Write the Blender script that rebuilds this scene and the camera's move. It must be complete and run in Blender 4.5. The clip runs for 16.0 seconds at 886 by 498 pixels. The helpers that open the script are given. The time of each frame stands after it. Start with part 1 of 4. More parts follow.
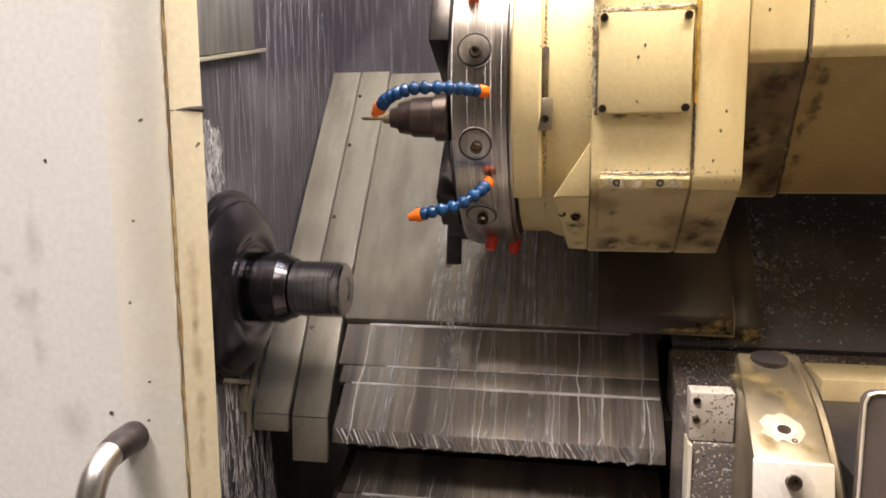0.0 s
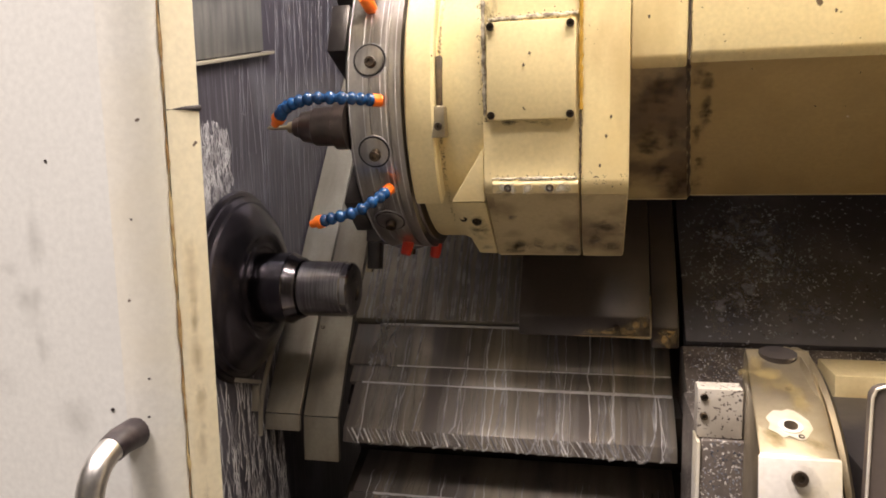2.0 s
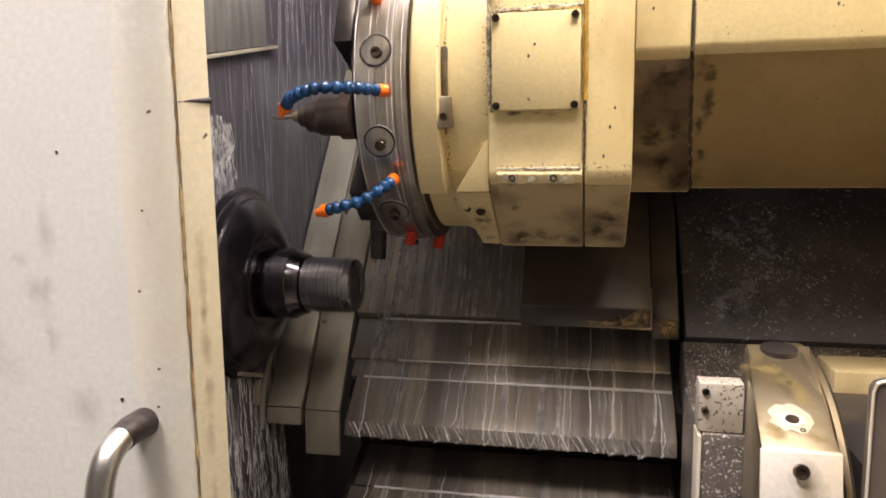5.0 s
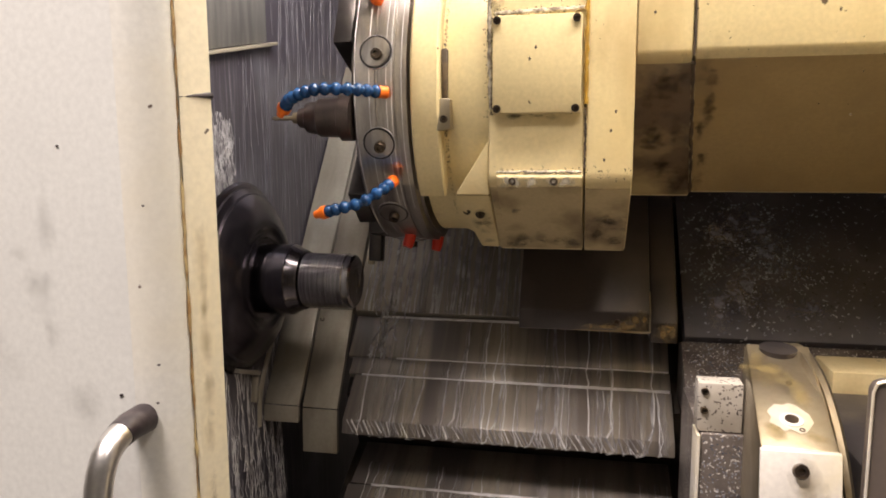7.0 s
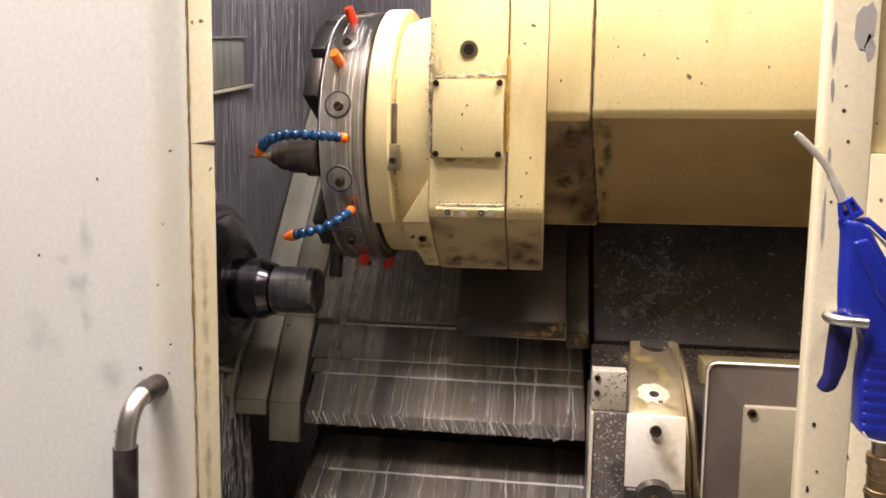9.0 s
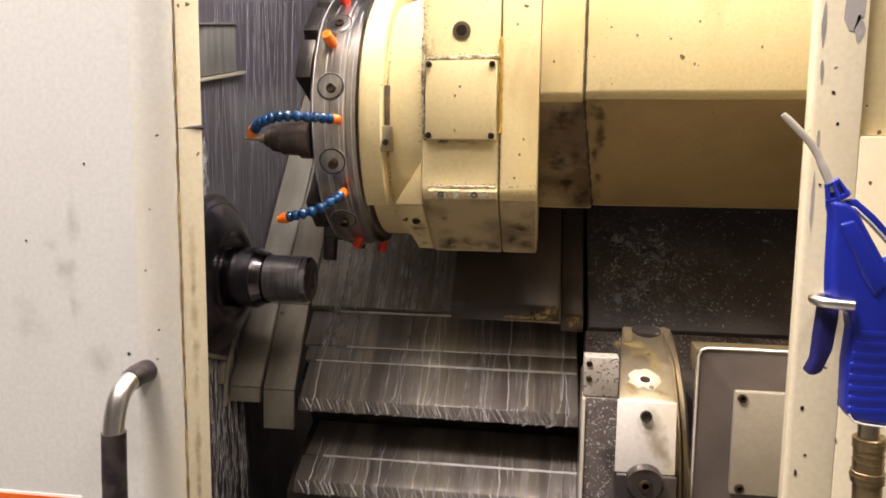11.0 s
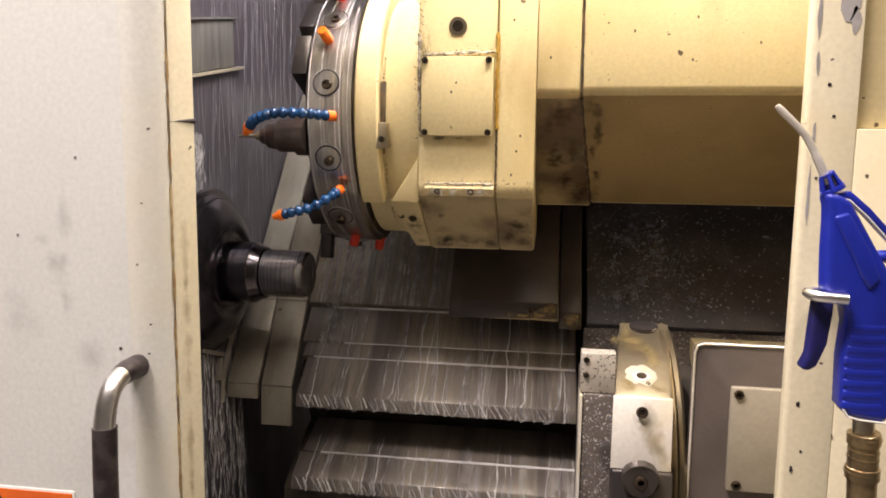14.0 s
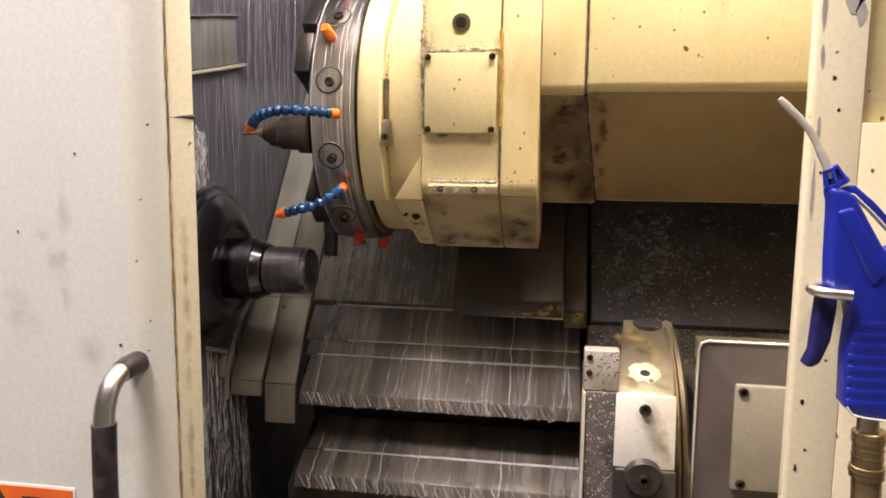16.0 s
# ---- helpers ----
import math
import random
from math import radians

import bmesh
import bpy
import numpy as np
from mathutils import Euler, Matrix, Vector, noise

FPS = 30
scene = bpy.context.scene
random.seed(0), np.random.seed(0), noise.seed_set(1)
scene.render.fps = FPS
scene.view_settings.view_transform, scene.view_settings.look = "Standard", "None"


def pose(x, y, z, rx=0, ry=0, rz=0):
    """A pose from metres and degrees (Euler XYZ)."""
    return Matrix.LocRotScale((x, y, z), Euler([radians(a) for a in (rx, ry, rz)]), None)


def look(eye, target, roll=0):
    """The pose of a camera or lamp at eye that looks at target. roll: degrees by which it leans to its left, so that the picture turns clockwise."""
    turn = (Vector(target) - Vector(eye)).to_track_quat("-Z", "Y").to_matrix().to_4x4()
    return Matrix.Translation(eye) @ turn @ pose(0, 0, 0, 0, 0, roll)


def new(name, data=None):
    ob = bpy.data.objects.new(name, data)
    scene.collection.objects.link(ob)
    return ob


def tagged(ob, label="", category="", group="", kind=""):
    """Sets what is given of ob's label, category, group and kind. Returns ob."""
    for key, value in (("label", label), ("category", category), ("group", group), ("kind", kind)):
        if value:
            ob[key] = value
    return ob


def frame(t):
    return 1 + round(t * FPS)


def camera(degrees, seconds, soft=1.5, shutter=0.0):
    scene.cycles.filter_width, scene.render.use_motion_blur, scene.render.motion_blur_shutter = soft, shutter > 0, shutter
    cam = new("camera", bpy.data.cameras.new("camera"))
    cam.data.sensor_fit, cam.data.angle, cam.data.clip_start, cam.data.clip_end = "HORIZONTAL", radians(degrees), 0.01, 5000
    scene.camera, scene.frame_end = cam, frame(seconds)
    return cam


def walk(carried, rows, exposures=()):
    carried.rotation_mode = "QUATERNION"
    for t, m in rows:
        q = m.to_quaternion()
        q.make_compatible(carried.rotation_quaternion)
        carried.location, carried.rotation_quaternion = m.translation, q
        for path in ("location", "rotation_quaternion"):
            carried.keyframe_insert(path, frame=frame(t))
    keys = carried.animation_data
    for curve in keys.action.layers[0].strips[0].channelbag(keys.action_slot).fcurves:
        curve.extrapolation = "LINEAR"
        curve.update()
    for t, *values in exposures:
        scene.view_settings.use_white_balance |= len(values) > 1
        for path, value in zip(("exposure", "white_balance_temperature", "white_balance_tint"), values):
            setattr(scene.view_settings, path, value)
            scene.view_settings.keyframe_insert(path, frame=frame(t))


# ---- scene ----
cam = camera(63.0, 16.0, soft=1.8, shutter=0.5)
PATH = [
    (0, (-0.007, 0.25, 1.398), (-0.362, 2.2, 1.126), -0.3),
    (0.5, (0.005, 0.251, 1.396), (-0.376, 2.196, 1.13), -0.8),
    (1, (0.015, 0.253, 1.396), (-0.391, 2.193, 1.127), -0.8),
    (1.5, (0.019, 0.254, 1.395), (-0.394, 2.193, 1.129), -0.9),
    (2, (0.015, 0.254, 1.392), (-0.397, 2.193, 1.126), -1.1),
    (2.5, (0.011, 0.251, 1.392), (-0.402, 2.19, 1.124), -1.0),
    (3, (0.009, 0.249, 1.39), (-0.399, 2.188, 1.119), -1.0),
    (3.5, (0.007, 0.245, 1.391), (-0.395, 2.185, 1.119), -0.8),
    (4, (0.006, 0.245, 1.39), (-0.396, 2.185, 1.119), -0.8),
    (6.5, (0.006, 0.247, 1.388), (-0.39, 2.188, 1.11), -0.4),
    (7, (0.001, 0.246, 1.387), (-0.391, 2.188, 1.112), -0.3),
    (7.5, (0.0, 0.24, 1.387), (-0.39, 2.183, 1.12), -0.1),
    (8, (0.006, 0.211, 1.395), (-0.337, 2.169, 1.172), 0.6),
    (8.5, (0.033, 0.119, 1.401), (-0.306, 2.081, 1.214), 0.9),
    (9, (0.065, 0.028, 1.405), (-0.22, 1.995, 1.191), 0.8),
    (11.5, (0.081, 0.035, 1.398), (-0.202, 2.001, 1.156), 0.7),
    (12, (0.086, 0.037, 1.398), (-0.204, 2.001, 1.156), 0.6),
    (12.5, (0.085, 0.035, 1.397), (-0.202, 2.0, 1.155), 0.5),
    (13, (0.087, 0.038, 1.395), (-0.203, 2.001, 1.149), 0.6),
    (13.5, (0.089, 0.039, 1.394), (-0.204, 2.003, 1.149), 0.5),
    (14, (0.088, 0.04, 1.394), (-0.205, 2.003, 1.147), 0.7),
    (14.5, (0.089, 0.041, 1.393), (-0.206, 2.004, 1.148), 0.7),
    (15, (0.091, 0.043, 1.393), (-0.206, 2.005, 1.148), 0.5),
    (15.5, (0.094, 0.046, 1.391), (-0.209, 2.007, 1.143), 0.5),
    (16, (0.095, 0.047, 1.391), (-0.218, 2.006, 1.139), 0.6),
]
walk(cam, [(t, look(eye, target, roll)) for t, eye, target, roll in PATH])


# ---- light ----
world = bpy.data.worlds.new("world")
scene.world = world
world.use_nodes = True
world.node_tree.nodes["Background"].inputs[0].default_value = (0.75, 0.85, 1.0, 1)
world.node_tree.nodes["Background"].inputs[1].default_value = 0.05


def area_lamp(name, eye, target, sx, sy, watts, colour):
    d = bpy.data.lights.new(name, "AREA")
    d.shape, d.size, d.size_y, d.energy, d.color = "RECTANGLE", sx, sy, watts, colour
    ob = new(name, d)
    ob.matrix_basis = look(eye, target)
    return ob


area_lamp("machine_work_light", (0.14, 1.08, 2.22), (0.10, 1.45, 1.2), 0.95, 0.08, 25.0, (1.0, 0.885, 0.80))
area_lamp("machine_led_lamp", (-0.13, 1.46, 2.22), (-0.24, 1.50, 1.2), 0.16, 0.06, 5.5, (0.94, 0.93, 1.0))
area_lamp("shop_light_left", (-0.9, -0.05, 3.7), (-0.3, 0.9, 1.0), 1.2, 0.4, 176, (1.0, 0.87, 0.82))
area_lamp("shop_light_right", (1.05, -0.05, 3.25), (-0.2, 1.2, 1.0), 0.9, 0.25, 24, (1.0, 0.88, 0.82))
scene.view_settings.exposure = 0.0


# ---- materials ----
def material(name, colour, rough=0.5, metal=0.0, second=None, scale=8.0, stretch=(1, 1, 1), lo=0.45, hi=0.6,
             bump=0.0, bump_scale=60.0, speck=None, speck_scale=40.0, speck_at=0.72, rough2=None, coat=0.0, emit=None,
             third=None, third_scale=3.0, third_lo=0.5, third_hi=0.65, third_stretch=(1, 1, 1)):
    m = bpy.data.materials.new(name)
    m.use_nodes = True
    nt = m.node_tree
    n, l = nt.nodes, nt.links
    b = n["Principled BSDF"]
    b.inputs["Metallic"].default_value = metal
    b.inputs["Roughness"].default_value = rough
    b.inputs["Coat Weight"].default_value = coat
    b.inputs["Coat Roughness"].default_value = 0.15
    tc = n.new("ShaderNodeTexCoord")

    def tex(scale, stretch=(1, 1, 1), detail=6.0):
        mp = n.new("ShaderNodeMapping")
        mp.inputs["Scale"].default_value = stretch
        l.new(tc.outputs["Object"], mp.inputs["Vector"])
        t = n.new("ShaderNodeTexNoise")
        t.inputs["Scale"].default_value, t.inputs["Detail"].default_value = scale, detail
        l.new(mp.outputs["Vector"], t.inputs["Vector"])
        return t.outputs["Fac"]

    def ramp(value, lo, hi):
        r = n.new("ShaderNodeMapRange")
        r.inputs["From Min"].default_value, r.inputs["From Max"].default_value = lo, hi
        l.new(value, r.inputs["Value"])
        return r.outputs["Result"]

    def mix(fac, a, c):
        x = n.new("ShaderNodeMix")
        x.data_type = "RGBA"
        l.new(fac, x.inputs["Factor"])
        for s, v in ((x.inputs["A"], a), (x.inputs["B"], c)):
            if isinstance(v, tuple):
                s.default_value = (*v[:3], 1)
            else:
                l.new(v, s)
        return x.outputs["Result"]

    col = mix(ramp(tex(170.0), 0.3, 0.7), tuple(c * 0.93 for c in colour), tuple(min(1, c * 1.05) for c in colour))
    if second:
        f = ramp(tex(scale, stretch), lo, hi)
        col = mix(f, col, second)
        if rough2 is not None:
            r = n.new("ShaderNodeMapRange")
            r.inputs["To Min"].default_value, r.inputs["To Max"].default_value = rough, rough2
            l.new(f, r.inputs["Value"])
            l.new(r.outputs["Result"], b.inputs["Roughness"])
    if third:
        col = mix(ramp(tex(third_scale, third_stretch), third_lo, third_hi), col, third)
    if speck:
        col = mix(ramp(tex(speck_scale, detail=2.0), speck_at, speck_at + 0.02), col, speck)
    l.new(col, b.inputs["Base Color"])
    if bump:
        bn = n.new("ShaderNodeBump")
        bn.inputs["Strength"].default_value, bn.inputs["Distance"].default_value = bump, 0.002
        l.new(tex(bump_scale, stretch), bn.inputs["Height"])
        l.new(bn.outputs["Normal"], b.inputs["Normal"])
    if emit:
        b.inputs["Emission Color"].default_value, b.inputs["Emission Strength"].default_value = (*emit[0], 1), emit[1]
    return m


CREAM = material("cream_paint", (0.70, 0.585, 0.325), 0.45, second=(0.64, 0.50, 0.235), scale=5, lo=0.5, hi=0.75, bump=0.08, bump_scale=90,
                 speck=(0.12, 0.08, 0.04), speck_scale=55, speck_at=0.755,
                 third=(0.44, 0.32, 0.15), third_scale=7, third_lo=0.58, third_hi=0.76, third_stretch=(1, 1, 0.4))
CREAM_PALE = material("pale_cream_paint", (0.72, 0.65, 0.47), 0.4, second=(0.68, 0.58, 0.36), scale=6, lo=0.5, hi=0.75, bump=0.08,
                      speck=(0.10, 0.07, 0.05), speck_scale=48, speck_at=0.745)
WHITE = material("door_paint", (0.675, 0.68, 0.65), 0.4, second=(0.60, 0.60, 0.575), scale=4, lo=0.50, hi=0.75, bump=0.03, bump_scale=120,
                 third=(0.50, 0.48, 0.45), third_scale=7, third_lo=0.61, third_hi=0.78)
EDGE = material("yellowed_door_paint", (0.71, 0.70, 0.645), 0.4, second=(0.70, 0.65, 0.52), scale=5, lo=0.45, hi=0.75, bump=0.05, speck=(0.10, 0.07, 0.05), speck_scale=48, speck_at=0.76)
RUST = material("rusty_seam", (0.30, 0.18, 0.07), 0.8, second=(0.50, 0.38, 0.18), scale=60, bump=0.5)
DISC = material("machined_steel", (0.44, 0.41, 0.385), 0.28, 1.0, second=(0.33, 0.305, 0.29), scale=14, stretch=(6, 1, 1), bump=0.05)
STEEL = material("worn_steel", (0.50, 0.44, 0.33), 0.3, 1.0, second=(0.34, 0.28, 0.18), scale=10, lo=0.4, hi=0.7, bump=0.1, rough2=0.5)
SPECKLED = material("chip_specked_steel", (0.60, 0.56, 0.50), 0.4, 0.3, second=(0.46, 0.42, 0.36), scale=14, speck=(0.12, 0.10, 0.09), speck_scale=210, speck_at=0.60)
BRIGHT = material("bright_ground_steel", (0.80, 0.76, 0.70), 0.35, 0.45, second=(0.70, 0.62, 0.42), scale=9, lo=0.5, hi=0.7, bump=0.06)
CHUCK = material("chuck_steel", (0.095, 0.085, 0.098), 0.22, 0.9, second=(0.06, 0.052, 0.06), scale=12, bump=0.05)
WORK_DARK = material("oily_turned_steel", (0.11, 0.10, 0.11), 0.2, 1.0, second=(0.075, 0.068, 0.075), scale=60, stretch=(8, 0.2, 0.2))
WORK = material("turned_workpiece", (0.34, 0.32, 0.32), 0.20, 1.0, second=(0.20, 0.185, 0.185), scale=60, stretch=(8, 0.2, 0.2))
BLACK = material("black_oxide_steel", (0.035, 0.03, 0.03), 0.38, 0.6, second=(0.07, 0.06, 0.055), scale=14, bump=0.15)
HOLDER = material("browned_steel", (0.11, 0.085, 0.075), 0.33, 0.8, second=(0.07, 0.055, 0.05), scale=25, bump=0.1)
WALL = material("coolant_streaked_wall", (0.060, 0.053, 0.066), 0.32, 0.2, second=(0.17, 0.16, 0.185), scale=130, stretch=(1, 1, 0.05), lo=0.52, hi=0.72,
                bump=0.3, bump_scale=90, third=(0.15, 0.145, 0.165), third_scale=5, third_lo=0.52, third_hi=0.75)
BED = material("oily_sheet_steel", (0.36, 0.33, 0.27), 0.42, 0.25, second=(0.25, 0.22, 0.18), scale=22, stretch=(1, 0.25, 0.25), lo=0.4, hi=0.65, bump=0.12,
               third=(0.18, 0.16, 0.14), third_scale=4, third_lo=0.55, third_hi=0.75)
COVER = material("wet_way_cover", (0.30, 0.265, 0.215), 0.34, 0.2, second=(0.15, 0.13, 0.12), scale=26, stretch=(1, 0.06, 0.06), lo=0.42, hi=0.60, bump=0.3, bump_scale=42,
                 third=(0.18, 0.155, 0.14), third_scale=9, third_lo=0.45, third_hi=0.7, third_stretch=(1, 0.15, 0.15))
SMEAR = material("thin_milky_smear", (0.66, 0.63, 0.60), 0.25, 0.0, second=(0.5, 0.47, 0.45), scale=60, lo=0.4, hi=0.6)
SMEAR.node_tree.nodes["Principled BSDF"].inputs["Alpha"].default_value = 0.18
PLATE = material("wet_grey_plate", (0.17, 0.165, 0.15), 0.4, 0.2, second=(0.10, 0.095, 0.09), scale=60, stretch=(1, 1, 0.12), lo=0.4, hi=0.65, bump=0.2)
WALL_FILM = material("dull_coolant_streak", (0.17, 0.165, 0.185), 0.25, 0.0, second=(0.11, 0.105, 0.12), scale=30, lo=0.4, hi=0.6)
FILM = material("thin_coolant_film", (0.31, 0.30, 0.31), 0.22, 0.0, second=(0.21, 0.20, 0.21), scale=30, lo=0.4, hi=0.6)
MILK = material("milky_coolant_and_glint", (0.78, 0.77, 0.78), 0.2, 0.0, second=(0.58, 0.57, 0.58), scale=30, lo=0.4, hi=0.6)
COOLANT = material("milky_coolant_trail", (0.49, 0.48, 0.49), 0.2, 0.0, second=(0.25, 0.24, 0.25), scale=35, lo=0.4, hi=0.6)
SLAB = material("chip_covered_guard", (0.055, 0.050, 0.055), 0.55, 0.2, second=(0.085, 0.08, 0.09), scale=9, bump=0.3, bump_scale=80,
                speck=(0.30, 0.30, 0.33), speck_scale=70, speck_at=0.70)
DARK = material("dark_greasy_steel", (0.04, 0.035, 0.035), 0.4, 0.4, second=(0.09, 0.075, 0.06), scale=10, bump=0.2)
# the tan third colour of the saddle stands for light on its corner
SADDLE = material("dark_saddle", (0.055, 0.046, 0.046), 0.3, 0.3, second=(0.085, 0.072, 0.068), scale=7, bump=0.1, third=(0.50, 0.40, 0.22), third_scale=5, third_lo=0.68, third_hi=0.74)
GREY = material("grey_painted_casting", (0.110, 0.088, 0.076), 0.4, 0.0, second=(0.078, 0.064, 0.056), scale=9, bump=0.08)
TAN = material("tan_cover_plate", (0.38, 0.34, 0.265), 0.4, 0.2, second=(0.32, 0.28, 0.21), scale=7, bump=0.05)
CHIPPY = material("chip_strewn_steel", (0.17, 0.145, 0.13), 0.3, 0.4, second=(0.09, 0.075, 0.07), scale=16, bump=0.5,
                  speck=(0.65, 0.62, 0.58), speck_scale=300, speck_at=0.62)
BLUE = material("blue_hose_plastic", (0.006, 0.042, 0.13), 0.25, second=(0.010, 0.065, 0.20), scale=40)
ORANGE = material("orange_nozzle_plastic", (0.95, 0.20, 0.015), 0.35, second=(0.85, 0.14, 0.012), scale=30)
RED = material("red_nozzle_plastic", (0.62, 0.035, 0.012), 0.35, second=(0.5, 0.03, 0.012), scale=30)
GUN = material("blue_gun_plastic", (0.012, 0.025, 0.34), 0.35, second=(0.012, 0.02, 0.27), scale=12, bump=0.06)
GUNDARK = material("dark_blue_trigger", (0.012, 0.012, 0.10), 0.4, second=(0.010, 0.01, 0.07), scale=12)
CHROME = material("chromed_tube", (0.86, 0.84, 0.82), 0.30, 1.0, second=(0.55, 0.52, 0.50), scale=40, lo=0.55, hi=0.7)
GRIP = material("worn_black_grip", (0.02, 0.014, 0.016), 0.38, second=(0.05, 0.04, 0.04), scale=60, bump=0.1)
BRASS = material("brass_fitting", (0.40, 0.30, 0.16), 0.35, 0.9, second=(0.28, 0.21, 0.12), scale=40)
HOSE = material("tan_air_hose", (0.22, 0.16, 0.09), 0.4, second=(0.18, 0.13, 0.07), scale=30)
SCREW = material("dark_screw", (0.06, 0.045, 0.035), 0.35, 0.8, second=(0.12, 0.09, 0.06), scale=80)
STICKER = material("orange_warning_sticker", (0.85, 0.16, 0.02), 0.4, second=(0.78, 0.14, 0.02), scale=20)
PLASTIC_WHITE = material("white_border_and_highlight", (0.75, 0.73, 0.70), 0.4, second=(0.68, 0.66, 0.62), scale=20)
CONCRETE = material("shop_concrete", (0.36, 0.34, 0.31), 0.7, second=(0.19, 0.18, 0.17), scale=3, bump=0.2)
SHOPWALL = material("shop_wall_paint", (0.75, 0.73, 0.68), 0.7, second=(0.48, 0.47, 0.44), scale=2)


# ---- mesh helpers ----
def bm_box(x0, x1, y0, y1, z0, z1, bevel=0.0, seg=2):
    bm = bmesh.new()
    vs = [bm.verts.new((x, y, z)) for x in (x0, x1) for y in (y0, y1) for z in (z0, z1)]
    for f in ((0, 1, 3, 2), (4, 6, 7, 5), (0, 4, 5, 1), (2, 3, 7, 6), (0, 2, 6, 4), (1, 5, 7, 3)):
        bm.faces.new([vs[i] for i in f])
    return finish(bm, bevel, seg)


def finish(bm, bevel=0.0, seg=2):
    bmesh.ops.recalc_face_normals(bm, faces=bm.faces[:])
    if bevel:
        edges = [e for e in bm.edges if len(e.link_faces) == 2 and e.calc_face_angle(0) > 0.35]
        bmesh.ops.bevel(bm, geom=edges, offset=bevel, segments=seg, affect="EDGES", profile=0.5, clamp_overlap=True)
        bmesh.ops.recalc_face_normals(bm, faces=bm.faces[:])
    return bm


def bm_prism(outline, a0, a1, axis="x", bevel=0.0, seg=2):
    """A polygon pushed along an axis. axis x: outline in (y, z); y: (x, z); z: (x, y)."""
    def at(p, a):
        return {"x": (a, p[0], p[1]), "y": (p[0], a, p[1]), "z": (p[0], p[1], a)}[axis]
    bm = bmesh.new()
    va = [bm.verts.new(at(p, a0)) for p in outline]
    vb = [bm.verts.new(at(p, a1)) for p in outline]
    bm.faces.new(va), bm.faces.new(vb)
    for i in range(len(outline)):
        j = (i + 1) % len(outline)
        bm.faces.new((va[i], va[j], vb[j], vb[i]))
    return finish(bm, bevel, seg)


def bm_lathe(profile, cy, cz, seg=72, start=0.0, end=360.0):
    """Turns a closed or open profile of (x, r) round the line along x at (cy, cz). Angles from the front (towards -y) upwards."""
    bm = bmesh.new()
    full = abs(end - start) >= 360
    count = seg if full else seg + 1
    rings = []
    for k in range(count):
        a = radians(start + (end - start) * k / seg)
        rings.append([bm.verts.new((x, cy - r * math.cos(a), cz + r * math.sin(a))) for x, r in profile])
    for k in range(seg):
        p, q = rings[k], rings[(k + 1) % count]
        for i in range(len(profile) - 1):
            bm.faces.new((p[i], p[i + 1], q[i + 1], q[i]))
    if not full:
        bm.faces.new(rings[0]), bm.faces.new(rings[-1])
    bmesh.ops.remove_doubles(bm, verts=bm.verts[:], dist=1e-5)
    bmesh.ops.recalc_face_normals(bm, faces=bm.faces[:])
    return bm


def bm_tube(points, radius, seg=12, caps=True):
    """A tube along points; radius one number or one a point."""
    pts = [Vector(p) for p in points]
    rad = radius if isinstance(radius, (list, tuple)) else [radius] * len(pts)
    bm = bmesh.new()
    side, rings = None, []
    for i, p in enumerate(pts):
        d = (pts[min(i + 1, len(pts) - 1)] - pts[max(i - 1, 0)]).normalized()
        if side is None:
            side = d.orthogonal().normalized()
        side = (side - d * side.dot(d)).normalized()
        up = d.cross(side)
        rings.append([bm.verts.new(p + rad[i] * (math.cos(6.28319 * k / seg) * side + math.sin(6.28319 * k / seg) * up)) for k in range(seg)])
    for a, b in zip(rings, rings[1:]):
        for k in range(seg):
            bm.faces.new((a[k], a[(k + 1) % seg], b[(k + 1) % seg], b[k]))
    if caps:
        bm.faces.new(rings[0]), bm.faces.new(rings[-1])
    bmesh.ops.recalc_face_normals(bm, faces=bm.faces[:])
    return bm


def spline(points, steps=8):
    """Catmull-Rom through points."""
    p = [Vector(q) for q in points]
    p = [2 * p[0] - p[1], *p, 2 * p[-1] - p[-2]]
    out = []
    for i in range(1, len(p) - 2):
        for s in range(steps):
            t = s / steps
            a, b, c, d = p[i - 1], p[i], p[i + 1], p[i + 2]
            out.append(0.5 * (2 * b + (c - a) * t + (2 * a - 5 * b + 4 * c - d) * t * t + (3 * b - a - 3 * c + d) * t ** 3))
    return out + [p[-2]]


def mesh_of(name, bm, mat, smooth=35):
    me = bpy.data.meshes.new(name)
    bm.to_mesh(me)
    bm.free()
    me.materials.append(mat)
    for f in me.polygons:
        f.use_smooth = True
    me.set_sharp_from_angle(angle=radians(smooth))
    return me


def thing(name, base, label, category, group="", kind=""):
    ob = new(name)
    ob.empty_display_size = 0.05
    ob.location = base
    return tagged(ob, label, category, group, kind)


def part(name, bm, mat, parent, label="", smooth=35):
    """Links a bmesh in world places as one mesh under a thing or a part."""
    ob = new(name, mesh_of(name, bm, mat, smooth))
    ob.parent = parent
    ob.matrix_parent_inverse = Matrix.Translation(-parent.location) if parent.type == "EMPTY" else Matrix()
    return tagged(ob, label)


def solo(name, bm, mat, label, category, kind="", group="", smooth=35):
    return tagged(new(name, mesh_of(name, bm, mat, smooth)), label, category, group, kind)


